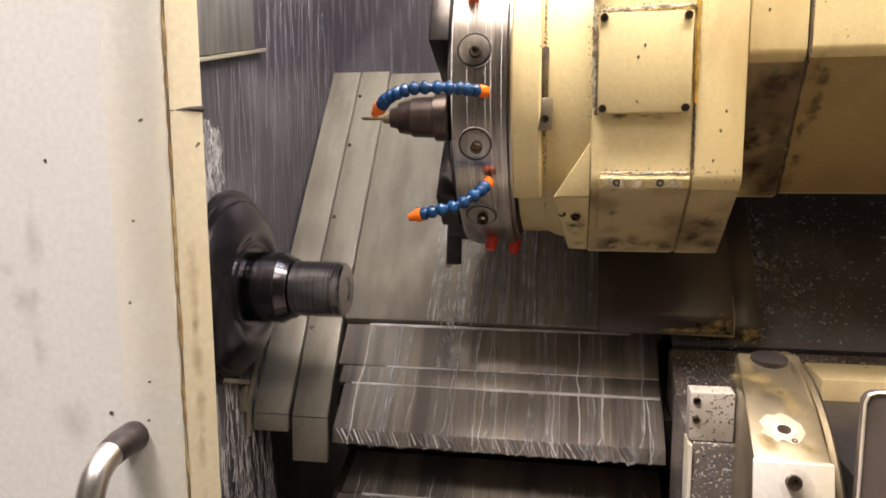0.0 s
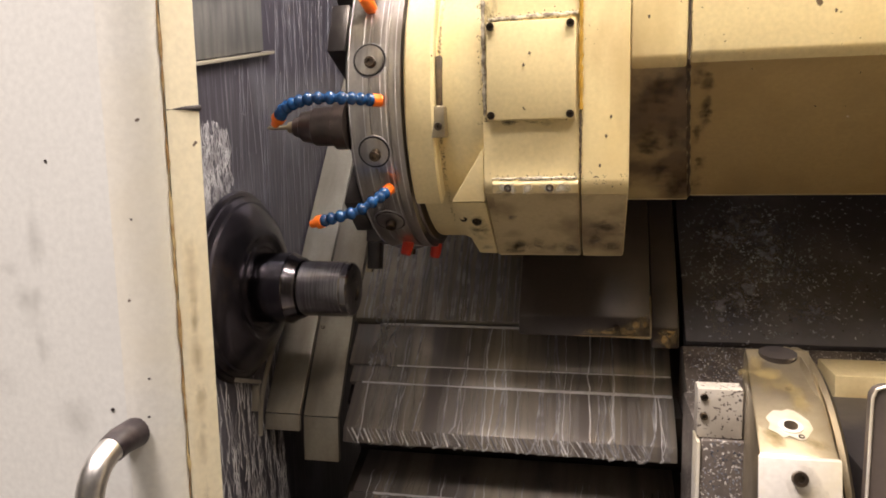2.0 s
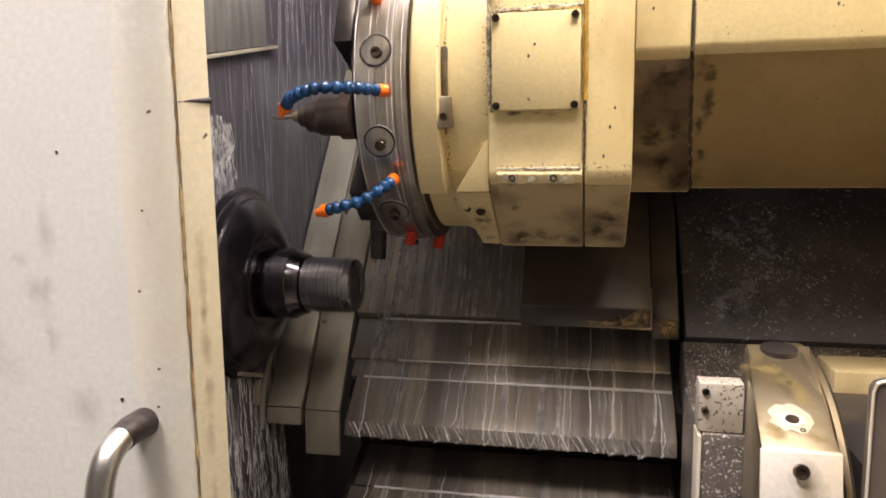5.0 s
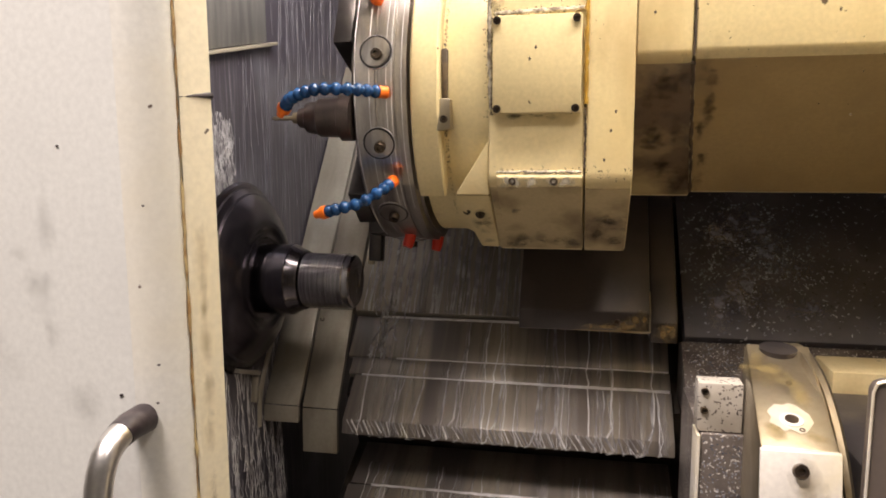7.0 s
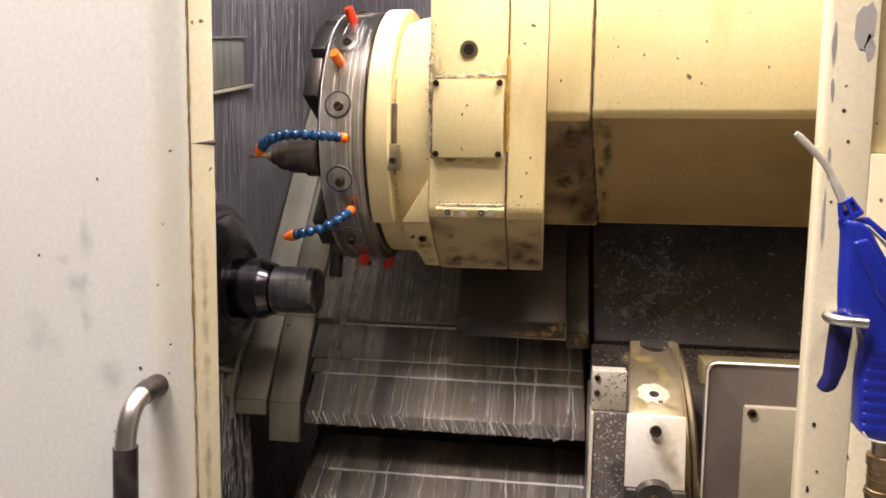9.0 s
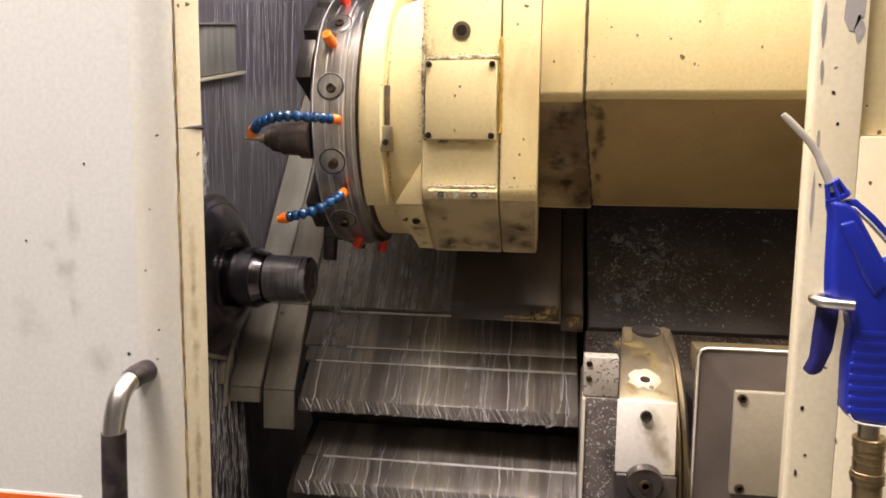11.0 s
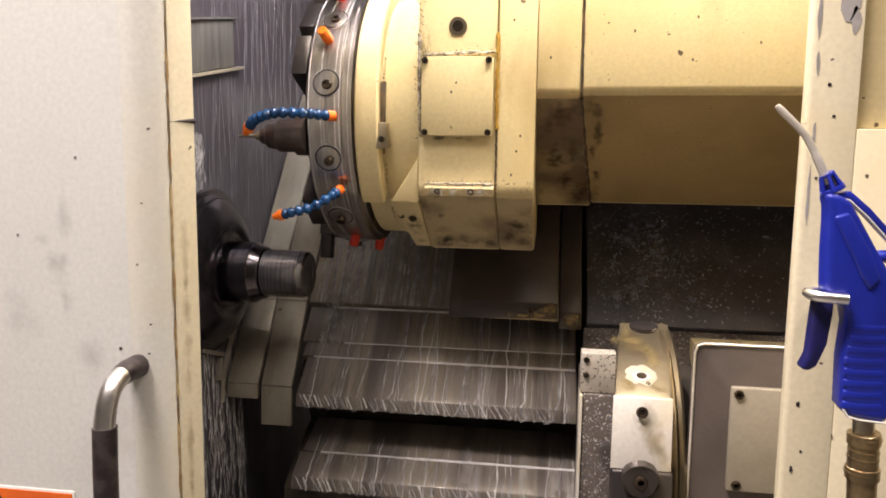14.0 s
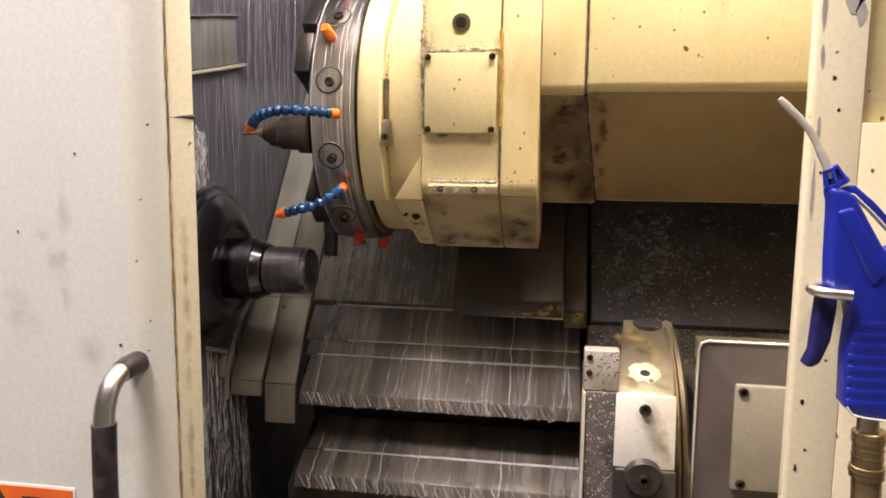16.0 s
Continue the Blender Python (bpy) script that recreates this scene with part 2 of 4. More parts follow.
def bolt(parent, place, way, r=0.006, h=0.005, mat=None, name="screw", label=""):
    """A socket-head screw with its hexagonal hole."""
    w = Vector(way).normalized()
    s = w.orthogonal().normalized()
    u = w.cross(s)
    p = Vector(place) - w * 0.002
    bm = bmesh.new()

    def ring(rad, d, seg=12):
        return [bm.verts.new(p + w * d + rad * (math.cos(6.28319 * k / seg) * s + math.sin(6.28319 * k / seg) * u)) for k in range(seg)]
    rings = [ring(r, 0), ring(r, h), ring(r * 0.88, h + 0.002), ring(r * 0.5, h + 0.002), ring(r * 0.46, h - 0.001)]
    for a, b in zip(rings, rings[1:]):
        for k in range(12):
            bm.faces.new((a[k], a[(k + 1) % 12], b[(k + 1) % 12], b[k]))
    bm.faces.new(rings[-1]), bm.faces.new(rings[0])
    bmesh.ops.recalc_face_normals(bm, faces=bm.faces[:])
    return part(name, bm, mat or SCREW, parent, label, 30)


# ---- large structure ----
# The bed leans: z = 1.558 - 1.288 * (1.981 - y).
def bed_z(y):
    return 1.558 - 1.288 * (1.981 - y)


solo("wall_headstock", bm_box(-0.70, -0.60, 0.95, 2.75, 0.2, 2.3), WALL, "dark purple-grey machine wall streaked with milky coolant", "machine wall", "structure")
solo("wall_back", bm_box(-0.60, 1.25, 2.0, 2.06, 1.56, 2.3), WALL, "wet dark machine back wall with coolant streaks", "machine wall", "structure")
solo("wall_inner_end", bm_box(1.15, 1.25, 0.95, 2.0, 0.2, 2.3), DARK, "dark end wall inside the machine", "machine wall", "structure")
solo("ceiling", bm_box(-0.70, 1.25, 0.90, 2.75, 2.3, 2.36), DARK, "dark sheet-metal roof of the machine", "machine roof", "structure")
solo("floor", bm_box(-0.70, 1.25, 0.87, 2.75, 0.14, 0.2), DARK, "dark chip pan under the machine bed", "chip pan", "structure")
solo("ground", bm_box(-6, 6, -6, 6, -0.1, 0.0), CONCRETE, "grey concrete workshop floor", "floor", "structure")
for nm, b in (("wall_shop_south", (-6, 6, -6.1, -6, 0, 4)), ("wall_shop_west", (-6.1, -6, -6, 6, 0, 4)), ("wall_shop_east", (6, 6.1, -6, 6, 0, 4)),
              ("wall_shop_north", (-6, 6, 6, 6.1, 0, 4)), ("ceiling_shop", (-6, 6, -6, 6, 4, 4.1))):
    solo(nm, bm_box(*b), SHOPWALL, "plain painted workshop wall", "wall", "structure")

# bed surface behind the way covers, and the guards at its end
solo("bed_panel", bm_prism([(1.60, bed_z(1.60)), (2.0, bed_z(2.0)), (2.03, bed_z(2.0) - 0.02), (1.62, bed_z(1.60) - 0.03)], -0.452, 0.158, "x", 0.002), BED,
     "oily grey sheet-steel panel on the slanted bed", "bed panel", "structure")


def guard_strip(x0, x1, knee, foot, label):
    """A folded sheet: along the bed, down beside the covers, then a hanging lip."""
    z = bed_z(1.60)
    ky, kz = knee
    ob = thing("end_guard", ((x0 + x1) / 2, 1.48, foot), label, "machine guard", "end guards")
    part("top_sheet", bm_prism([(2.0, bed_z(2.0) + 0.006), (1.60, z + 0.008), (1.594, z + 0.004), (1.61, z - 0.012), (2.03, bed_z(2.0) - 0.02)], x0, x1, "x", 0.002), BED, ob)
    part("slanted_sheet", bm_prism([(1.5935, z + 0.003), (ky, kz), (ky + 0.010, kz - 0.004), (1.603, z - 0.010)], x0, x1, "x", 0.0015), BED, ob)
    part("front_lip", bm_prism([(ky - 0.0005, kz - 0.001), (ky - 0.004, foot), (ky + 0.008, foot), (ky + 0.0095, kz - 0.006)], x0, x1, "x", 0.0015), BED, ob, "folded front lip")
    return ob


g1 = guard_strip(-0.597, -0.528, (1.477, 0.908), 0.875, "folded grey steel end guard beside the headstock wall")
g2 = guard_strip(-0.524, -0.455, (1.487, 0.902), 0.815, "folded grey steel end guard beside the way covers")
part("rim", bm_tube(spline([(-0.5985, 1.60, 1.085), (-0.5985, 1.555, 1.05), (-0.5985, 1.50, 0.99), (-0.5985, 1.465, 0.93), (-0.5985, 1.455, 0.87)], 6), 0.0055, 8), BED, g1, "curved rim against the wall")
for y in (1.64, 1.74, 1.86, 1.95):
    bolt(g2, (-0.517, y, bed_z(y) + 0.008), (0, -0.79, 0.61), 0.004, 0.002)
bolt(g2, (-0.515, 1.583, bed_z(1.583) + 0.005), (0, -0.79, 0.61), 0.005, 0.002)
br = thing("wall_bracket", (-0.6, 1.41, 0.93), "small grey bent bracket on the headstock wall", "bracket")
part("flange", bm_prism([(1.362, 1.012), (1.446, 0.982), (1.446, 0.974), (1.362, 1.004)], -0.600, -0.585, "x", 0.001), BED, br)
part("web", bm_prism([(1.437, 0.973), (1.446, 0.973), (1.437, 0.925), (1.428, 0.927)], -0.600, -0.588, "x", 0.001), BED, br)


def way_cover(name, leaves, base, label):
    ob = thing(name, base, label, "way cover", "way covers")
    for o, x0, x1 in leaves:
        part("sheet", bm_prism(o, x0, x1, "x", 0.002), COVER, ob)
    return ob


UP = [(1.598, 1.057), (1.536, 0.993), (1.505, 0.967), (1.430, 0.907), (1.424, 0.882)]
LOW = [(1.56, 0.8114), (1.51, 0.7933), (1.455, 0.7751), (1.40, 0.7417), (1.394, 0.7159)]
c1 = way_cover("upper_way_cover", [([(1.598, 1.057), (1.536, 0.993), (1.544, 0.985), (1.608, 1.047)], -0.446, 0.147), ([(1.535, 0.992), (1.506, 0.968), (1.512, 0.958), (1.545, 0.984)], -0.436, 0.148),
               ([(1.505, 0.967), (1.43, 0.907), (1.424, 0.882), (1.431, 0.882), (1.44, 0.90), (1.513, 0.957)], -0.424, 0.149)], (-0.15, 1.5, 0.88), "dark wet steel way cover crossed by pale coolant trails")
c2 = way_cover("lower_way_cover", [([(1.56, 0.8114), (1.455, 0.7751), (1.465, 0.7651), (1.57, 0.8014)], -0.42, 0.154), ([(1.454, 0.7741), (1.40, 0.7417), (1.394, 0.7159), (1.402, 0.7159), (1.408, 0.7337), (1.465, 0.7641)], -0.425, 0.156)],
               (-0.12, 1.45, 0.7159), "lower wet steel way cover with pale coolant trails")
solo("bed_casting", bm_prism([(1.63, 1.01), (1.53, 0.92), (1.60, 0.7914), (1.49, 0.7451), (1.425, 0.7059), (1.425, 0.2), (1.99, 0.2), (1.99, 1.50)], -0.45, 1.15, "x"), DARK,
     "dark greasy machine bed casting", "machine bed", "structure")


def bm_ribbon(pts, widths, up=(0, -0.62, 0.78)):
    """A flat half-round run of liquid along pts, lying on a surface whose normal is up."""
    bm = bmesh.new()
    u, prev = Vector(up), None
    P = [Vector(p) for p in pts]
    for i, p in enumerate(P):
        d = (P[min(i + 1, len(P) - 1)] - P[max(i - 1, 0)]).normalized()
        s, w = d.cross(u).normalized(), widths[i]
        h = min(0.14 * w, 0.0006) + 0.0003
        ring = [bm.verts.new(p + q) for q in (-s * w - u * 0.0008, -s * w * 0.55 + u * h, s * w * 0.55 + u * h, s * w - u * 0.0008)]
        if prev:
            for j in range(3):
                bm.faces.new((prev[j], prev[j + 1], ring[j + 1], ring[j]))
            bm.faces.new((prev[3], prev[0], ring[0], ring[3]))
        else:
            bm.faces.new(ring)
        prev = ring
    bm.faces.new(prev)
    bmesh.ops.recalc_face_normals(bm, faces=bm.faces[:])
    return bm


def trail(cover, pts, r, mat=None):
    w, ws = r, []
    for _ in pts:
        w = max(r * 0.5, min(r * 1.7, w * rnd.uniform(0.8, 1.25)))
        ws.append(w)
    return part("coolant_and_fold_glint", bm_ribbon(pts, ws), mat or COOLANT, cover, smooth=80)


rnd = random.Random(4)
# highlights on the fold edges, drawn as long pale beads
for cover, y, z, x0, x1 in ((c1, 1.535, 0.9925, -0.35, 0.146), (c1, 1.504, 0.9675, -0.41, 0.146), (c2, 1.4535, 0.7751, -0.38, 0.154), (c1, 1.5975, 1.0572, -0.40, 0.10)):
    pts = [(x0 + (x1 - x0) * i / 40, y + rnd.uniform(-0.0008, 0.0008), z + 0.0005) for i in range(41)]
    trail(cover, pts, 0.0019, MILK)


def runs(cover, outline, x0, x1, n, seed):
    """Rivulets that run down the folds of a cover and off its lip."""
    r = random.Random(seed)
    for i in range(n):
        x = r.uniform(x0, x1)
        s = r.choice((0, 0, 1, 2))
        path = outline[s:r.choice((4, 5, 5, 5))]
        pts, dx = [], r.uniform(-0.008, 0.008)
        for (ya, za), (yb, zb) in zip(path, path[1:]):
            for k in range(6):
                t = k / 6
                pts.append((x, ya + (yb - ya) * t - 0.0004, za + (zb - za) * t + 0.0004))
                x += r.uniform(-0.0022, 0.0022) + dx / 14
                x = max(x0 - 0.01, min(x1, x))
        if len(path) > 1:
            pts.append((x + r.uniform(-0.012, 0.004) * (len(path) > 2), path[-1][0] - 0.0006, path[-1][1]))
        wide = r.choice((0.0006, 0.0008, 0.0010, 0.0012, 0.0016, 0.0022, 0.0032))
        trail(cover, pts, wide, SMEAR if wide > 0.0015 else r.choice((COOLANT, COOLANT, COOLANT, MILK)))


runs(c1, UP, -0.41, 0.143, 80, 2)
runs(c2, LOW[1:], -0.395, 0.148, 64, 7)


def lip_drips(cover, top, foot, x0, x1, n, seed):
    """Short slanting drips that cling to a cover's hanging lip."""
    r = random.Random(seed)
    for i in range(n):
        x, lean = x0 + (x1 - x0) * (i + r.uniform(0, 0.9)) / n, r.uniform(0.008, 0.020)
        end = r.uniform(0.75, 1.0)
        pts = [(x + lean * k / 4 * end, top[0] + (foot[0] - top[0]) * k / 4 * end - 0.0006, top[1] + (foot[1] - top[1]) * k / 4 * end) for k in range(5)]
        w = r.choice((0.0006, 0.0009, 0.0013, 0.0019))
        part("coolant_drip", bm_ribbon(pts, [w * r.uniform(0.7, 1.3) for _ in pts], (0, -1, 0.1)), r.choice((COOLANT, COOLANT, MILK, FILM)), cover, smooth=80)


lip_drips(c1, UP[3], UP[4], -0.42, 0.10, 66, 12)
lip_drips(c2, LOW[3], LOW[4], -0.42, 0.10, 40, 13)


def smears(cover, outline, x0, x1, n, seed):
    """Broad thin sheets of milky coolant down a cover, in lengths from fold to fold."""
    r = random.Random(seed)
    for i in range(n):
        x, w = r.uniform(x0, x1), r.uniform(0.004, 0.013)
        a = r.randint(0, len(outline) - 3)
        path = outline[a:r.randint(a + 2, len(outline) - 1) + 1]
        pts, ws = [], []
        for (ya, za), (yb, zb) in zip(path, path[1:]):
            for k in range(5):
                pts.append((x, ya + (yb - ya) * k / 5, za + (zb - za) * k / 5))
                ws.append(w * r.uniform(0.75, 1.2))
                x += r.uniform(-0.0012, 0.0012)
        ws[0] *= 0.4
        part("coolant_film", bm_ribbon(pts, ws), SMEAR, cover, smooth=80)


smears(c1, UP, -0.40, 0.135, 14, 14)
smears(c2, LOW[1:], -0.40, 0.135, 22, 15)


# coolant sheeting down the bed below the turret; it travels with the turret
streams = thing("coolant_streams", (-0.28, 1.60, 1.07), "milky coolant streams running down the bed panel", "coolant")
rs = random.Random(21)
for i in range(64):
    x, y = -0.43 + 0.33 * (i + rs.uniform(-0.9, 0.9)) / 64, rs.uniform(1.66, 1.80)
    pts = []
    while y > 1.601:
        pts.append((x, y, bed_z(y) + 0.0006))
        x, y = x + rs.uniform(-0.0022, 0.0022), y - 0.012
    pts.append((x, 1.600, bed_z(1.60) + 0.0006))
    wd = rs.choice((0.0008, 0.0012, 0.0018, 0.0028))
    part("stream", bm_ribbon(pts, [wd * rs.uniform(0.6, 1.4) for _ in pts], (0, -0.79, 0.61)), rs.choice((COOLANT, COOLANT, FILM)), streams, smooth=80)


def splashes(count, seed):
    """Small wriggling splashes of coolant, joined: nobody could count them."""
    r = random.Random(seed)
    verts, faces = [], []
    for i in range(count):
        x, y = r.gauss(-0.385, 0.014), r.uniform(1.535, 1.63)
        for k in range(r.randint(3, 7)):
            surf = bed_z(y) if y > 1.60 else 0.9932 + (y - 1.536) * 1.032
            w, z = r.uniform(0.0006, 0.0020), surf + 0.0014
            verts += [(x - w, y, z), (x + w, y, z), (x, y - 0.0012, z + 0.0008)]
            n = len(verts)
            if k:
                faces += [(n - 6, n - 5, n - 2, n - 3), (n - 5, n - 4, n - 1, n - 2), (n - 4, n - 6, n - 3, n - 1)]
            x, y = x + r.uniform(-0.0045, 0.0045), max(1.532, y - r.uniform(0.002, 0.005))
    bm = bmesh.new()
    vs = [bm.verts.new(v) for v in verts]
    for f in faces:
        bm.faces.new([vs[i] for i in f])
    return bm


tagged(part("splash", splashes(60, 23), COOLANT, streams, "milky splashes of coolant", 80), kind="stuff")
rs = random.Random(22)
for i in range(16):
    x, w = rs.uniform(-0.42, -0.12), rs.uniform(0.004, 0.011)
    ys = [1.78 - 0.02 * k for k in range(10)]
    part("coolant_film", bm_ribbon([(x, y, bed_z(y) + 0.0004) for y in ys], [w * rs.uniform(0.7, 1.2) for _ in ys], (0, -0.79, 0.61)), SMEAR, streams, smooth=80)


def wall_runs(name, count, box, length, wave, radii, seed, label):
    """Rivulets on the headstock wall, joined: nobody could count them."""
    r = random.Random(seed)
    bm = bmesh.new()
    for i in range(count):
        y, z = r.uniform(box[0], box[1]), r.uniform(box[2], box[3])
        n, rad, drift = r.randint(*length), r.choice(radii), r.uniform(-0.001, 0.001)
        prev = None
        for k in range(n):
            ring = [bm.verts.new((-0.6 + rad * math.cos(a), y + rad * math.sin(a), z)) for a in (-1.6, -0.5, 0.5, 1.6)]
            if prev:
                for j in range(3):
                    bm.faces.new((prev[j], prev[j + 1], ring[j + 1], ring[j]))
            prev = ring
            y, z = y + r.uniform(-wave, wave) + drift, z - 0.009
    return solo(name, bm, WALL_FILM if "streaks" in name else COOLANT, label, "coolant", "stuff", smooth=180)


wall_runs("coolant_streaks", 210, (1.24, 1.98, 1.30, 2.2), (12, 40), 0.0007, (0.0004, 0.0006, 0.0009), 5, "thin milky coolant streaks running down the headstock wall")
wall_runs("coolant_froth", 800, (1.22, 1.40, 1.29, 1.45), (2, 5), 0.007, (0.0004, 0.0006, 0.0010), 6, "pale coolant froth splashed on the headstock wall")
wall_runs("coolant_splash", 170, (1.22, 1.56, 0.72, 1.05), (8, 22), 0.004, (0.0006, 0.0010, 0.0015), 8, "wavy coolant runs on the lower headstock wall")

# right-hand guard strewn with chips
solo("chip_guard", bm_prism([(1.50, 1.068), (1.98, bed_z(1.98)), (2.0, bed_z(1.98)), (1.52, 1.04)], 0.166, 1.15, "x", 0.003), SLAB, "dark steel bed guard strewn with fine metal chips", "bed guard", "structure")
solo("bed_ledge", bm_prism([(1.50, 1.06), (1.53, 1.05), (1.53, 0.95), (1.40, 0.95), (1.40, 0.985)], 0.160, 1.15, "x", 0.003), CHIPPY, "chip-strewn steel ledge below the bed guard", "ledge", "structure")



def flake_mesh(places, size, seed):
    """Loose chips: small bent slivers lying at places, each given as a point and a normal."""
    r = random.Random(seed)
    bm = bmesh.new()
    for p, w in places:
        w = Vector(w).normalized()
        a = w.orthogonal().normalized()
        a.rotate(Matrix.Rotation(r.uniform(0, 6.28), 3, w))
        b = w.cross(a)
        L, W, H = r.uniform(*size), r.uniform(*size) * 0.45, r.uniform(*size) * 0.35
        p = Vector(p)
        v = [bm.verts.new(q) for q in (p - a * L - b * W * 0.3, p + b * W + w * H * 0.2, p + a * L + w * H, p - b * W * 0.8 + w * H * 0.6)]
        for f in ((0, 1, 2), (0, 2, 3), (0, 3, 1), (1, 3, 2)):
            bm.faces.new([v[i] for i in f])
    return bm


def flakes(name, places, size, mat, label, category, seed):
    return solo(name, flake_mesh(places, size, seed), mat, label, category, "stuff", smooth=5)


CHIPS = material("blue_steel_chips", (0.50, 0.53, 0.60), 0.4, 0.5, second=(0.09, 0.10, 0.14), scale=30, lo=0.35, hi=0.6)
rc = random.Random(11)
spots = []
for i in range(1900):
    x = 0.30 + rc.gauss(0, 0.08) if i % 3 else rc.uniform(0.18, 0.75)
    y = 1.61 + rc.gauss(0, 0.06) if i % 3 else rc.uniform(1.51, 1.85)
    if x > 0.17 and y > 1.505:
        spots.append(((x, y, 1.068 + (y - 1.50) * 1.0240 + 0.001), (0, -0.72, 0.70)))
flakes("guard_chips", spots, (0.0012, 0.0042), CHIPS, "fine blue-grey steel chips lying on the bed guard", "metal chips", 3)
spots = [((rc.uniform(0.17, 0.30), y, 0.985 + (y - 1.40) * 0.75 + 0.001), (0, -0.6, 0.8)) for y in [rc.uniform(1.41, 1.50) for _ in range(220)]]
flakes("ledge_chips", spots, (0.0012, 0.0035), CHIPS, "fine bright steel chips on the ledge", "metal chips", 4)

# ---- door ----
door = thing("machine_door", (-0.9, 0.83, 0.2), "white painted sliding machine door with cream edge, half open", "machine door")
part("panel", bm_prism([(-1.6, 0.80), (-0.3915, 0.80), (-0.3915, 0.845), (-1.6, 0.845)], 0.2, 2.1, "z"), WHITE, door)
part("rounded_edge", bm_prism([(-0.3912, 0.7996), (-0.384, 0.8002), (-0.377, 0.8020), (-0.370, 0.8050), (-0.363, 0.8090), (-0.357, 0.8140), (-0.353, 0.8195), (-0.3515, 0.8245), (-0.3515, 0.845), (-0.3912, 0.845)], 0.2, 2.1, "z"), EDGE, door, "rounded cream door edge", 60)
rq = random.Random(43)
zs = [0.2 + 0.012 * k for k in range(159)]
part("seam", bm_tube([(-0.3505 + rq.uniform(-0.0008, 0.0008), 0.8265, z) for z in zs], [rq.choice((0.0003, 0.0006, 0.0009, 0.0014, 0.0018)) for _ in zs], 7), RUST, door, "rusty seam")
part("edge_strip", bm_prism([(-0.3492, 0.8265), (-0.346, 0.829), (-0.333, 0.853), (-0.336, 0.857), (-0.40, 0.857), (-0.40, 0.847), (-0.3492, 0.847)], 0.2, 2.1, "z", 0.001), CREAM_PALE, door, "worn cream edge strip")
h = part("handle", bm_tube(spline([(-0.384, 0.800, 1.150), (-0.384, 0.775, 1.150), (-0.384, 0.748, 1.140), (-0.385, 0.735, 1.112), (-0.386, 0.733, 1.07), (-0.387, 0.733, 0.95),
         (-0.386, 0.735, 0.89), (-0.384, 0.748, 0.862), (-0.384, 0.775, 0.852), (-0.384, 0.800, 0.852)], 7), 0.0115, 18), CHROME, door, "chromed bow handle with worn black grip")
part("grip", bm_tube([(-0.3855, 0.7340, 1.100), (-0.3863, 0.733, 1.05), (-0.387, 0.733, 0.99), (-0.3865, 0.7335, 0.92)], 0.0132, 18), GRIP, h, "worn black grip sleeve")
part("mount", bm_tube([(-0.384, 0.801, 1.150), (-0.384, 0.778, 1.1505), (-0.384, 0.766, 1.148)], [0.0135, 0.0128, 0.0122], 18), GRIP, h, "blackened handle mount")
part("edge_gouge", bm_tube([(-0.3485, 0.8262, 1.4325), (-0.340, 0.8400, 1.4345), (-0.3325, 0.8535, 1.4352)], [0.0003, 0.0014, 0.0030], 8), GRIP, door, "dark gouge in the door edge")
rd = random.Random(41)
for x, z, r in ((-0.451, 1.391, 0.0012), (-0.405, 1.17, 0.0015), (-0.366, 1.20, 0.0012), (-0.372, 1.34, 0.0010), (-0.369, 1.165, 0.0012), (-0.53, 1.30, 0.0010), (-0.44, 1.09, 0.0018)):
    o = [(x + r * rd.uniform(0.6, 1.6) * math.cos(k * 0.785), z + r * rd.uniform(0.5, 1.1) * math.sin(k * 0.785)) for k in range(8)]
    part("paint_nick", bm_prism(o, 0.7992, 0.8005, "y"), GRIP, door)
st = part("warning_sticker", bm_box(-0.74, -0.474, 0.7985, 0.80, 0.93, 0.988, 0.0005), PLASTIC_WHITE, door, "orange warning sticker with a white border")
part("symbol", bm_prism([(-0.60, 0.935), (-0.55, 0.935), (-0.575, 0.978)], 0.7965, 0.7975, "y"), GRIP, st, "dark warning triangle")
for k, (xa, xb) in enumerate(((-0.545, -0.49), (-0.545, -0.50), (-0.545, -0.485))):
    part("text_bar", bm_box(xa, xb, 0.7968, 0.7975, 0.968 - k * 0.012, 0.973 - k * 0.012), GRIP, st)
part("sticker_field", bm_box(-0.737, -0.477, 0.7975, 0.7985, 0.933, 0.985), STICKER, st, "orange field")

# ---- front frame beside the opening ----
solo("front_panel", bm_prism([(0.330, 0.803), (0.334, 0.800), (0.378, 0.800), (0.378, 0.86), (0.345, 0.86), (0.340, 0.838)], 0.0, 2.3, "z", 0.002), CREAM_PALE,
     "chipped pale cream front panel beside the opening", "machine panel", "structure")
solo("front_panel_lower", bm_box(0.378, 1.6, 0.800, 0.86, 0.0, 1.428, 0.002), CREAM_PALE, "chipped pale cream front panel below the recess", "machine panel", "structure")
solo("front_panel_recess", bm_box(0.378, 1.6, 0.812, 0.86, 1.4285, 2.3, 0.002), CREAM, "yellowed recessed upper front panel", "machine panel", "structure")
# out of view; its low edge is set to block the shop lights
solo("unseen_header", bm_box(-1.6, 1.6, 0.862, 0.90, 1.98, 2.4, 0.004), CREAM_PALE, "unseen cream panel above the opening, hung low to block light", "machine panel", "structure")
solo("front_apron", bm_box(-1.6, 1.6, 0.862, 0.95, 0.0, 0.40, 0.004), CREAM_PALE, "cream panel below the machine opening", "machine panel", "structure")

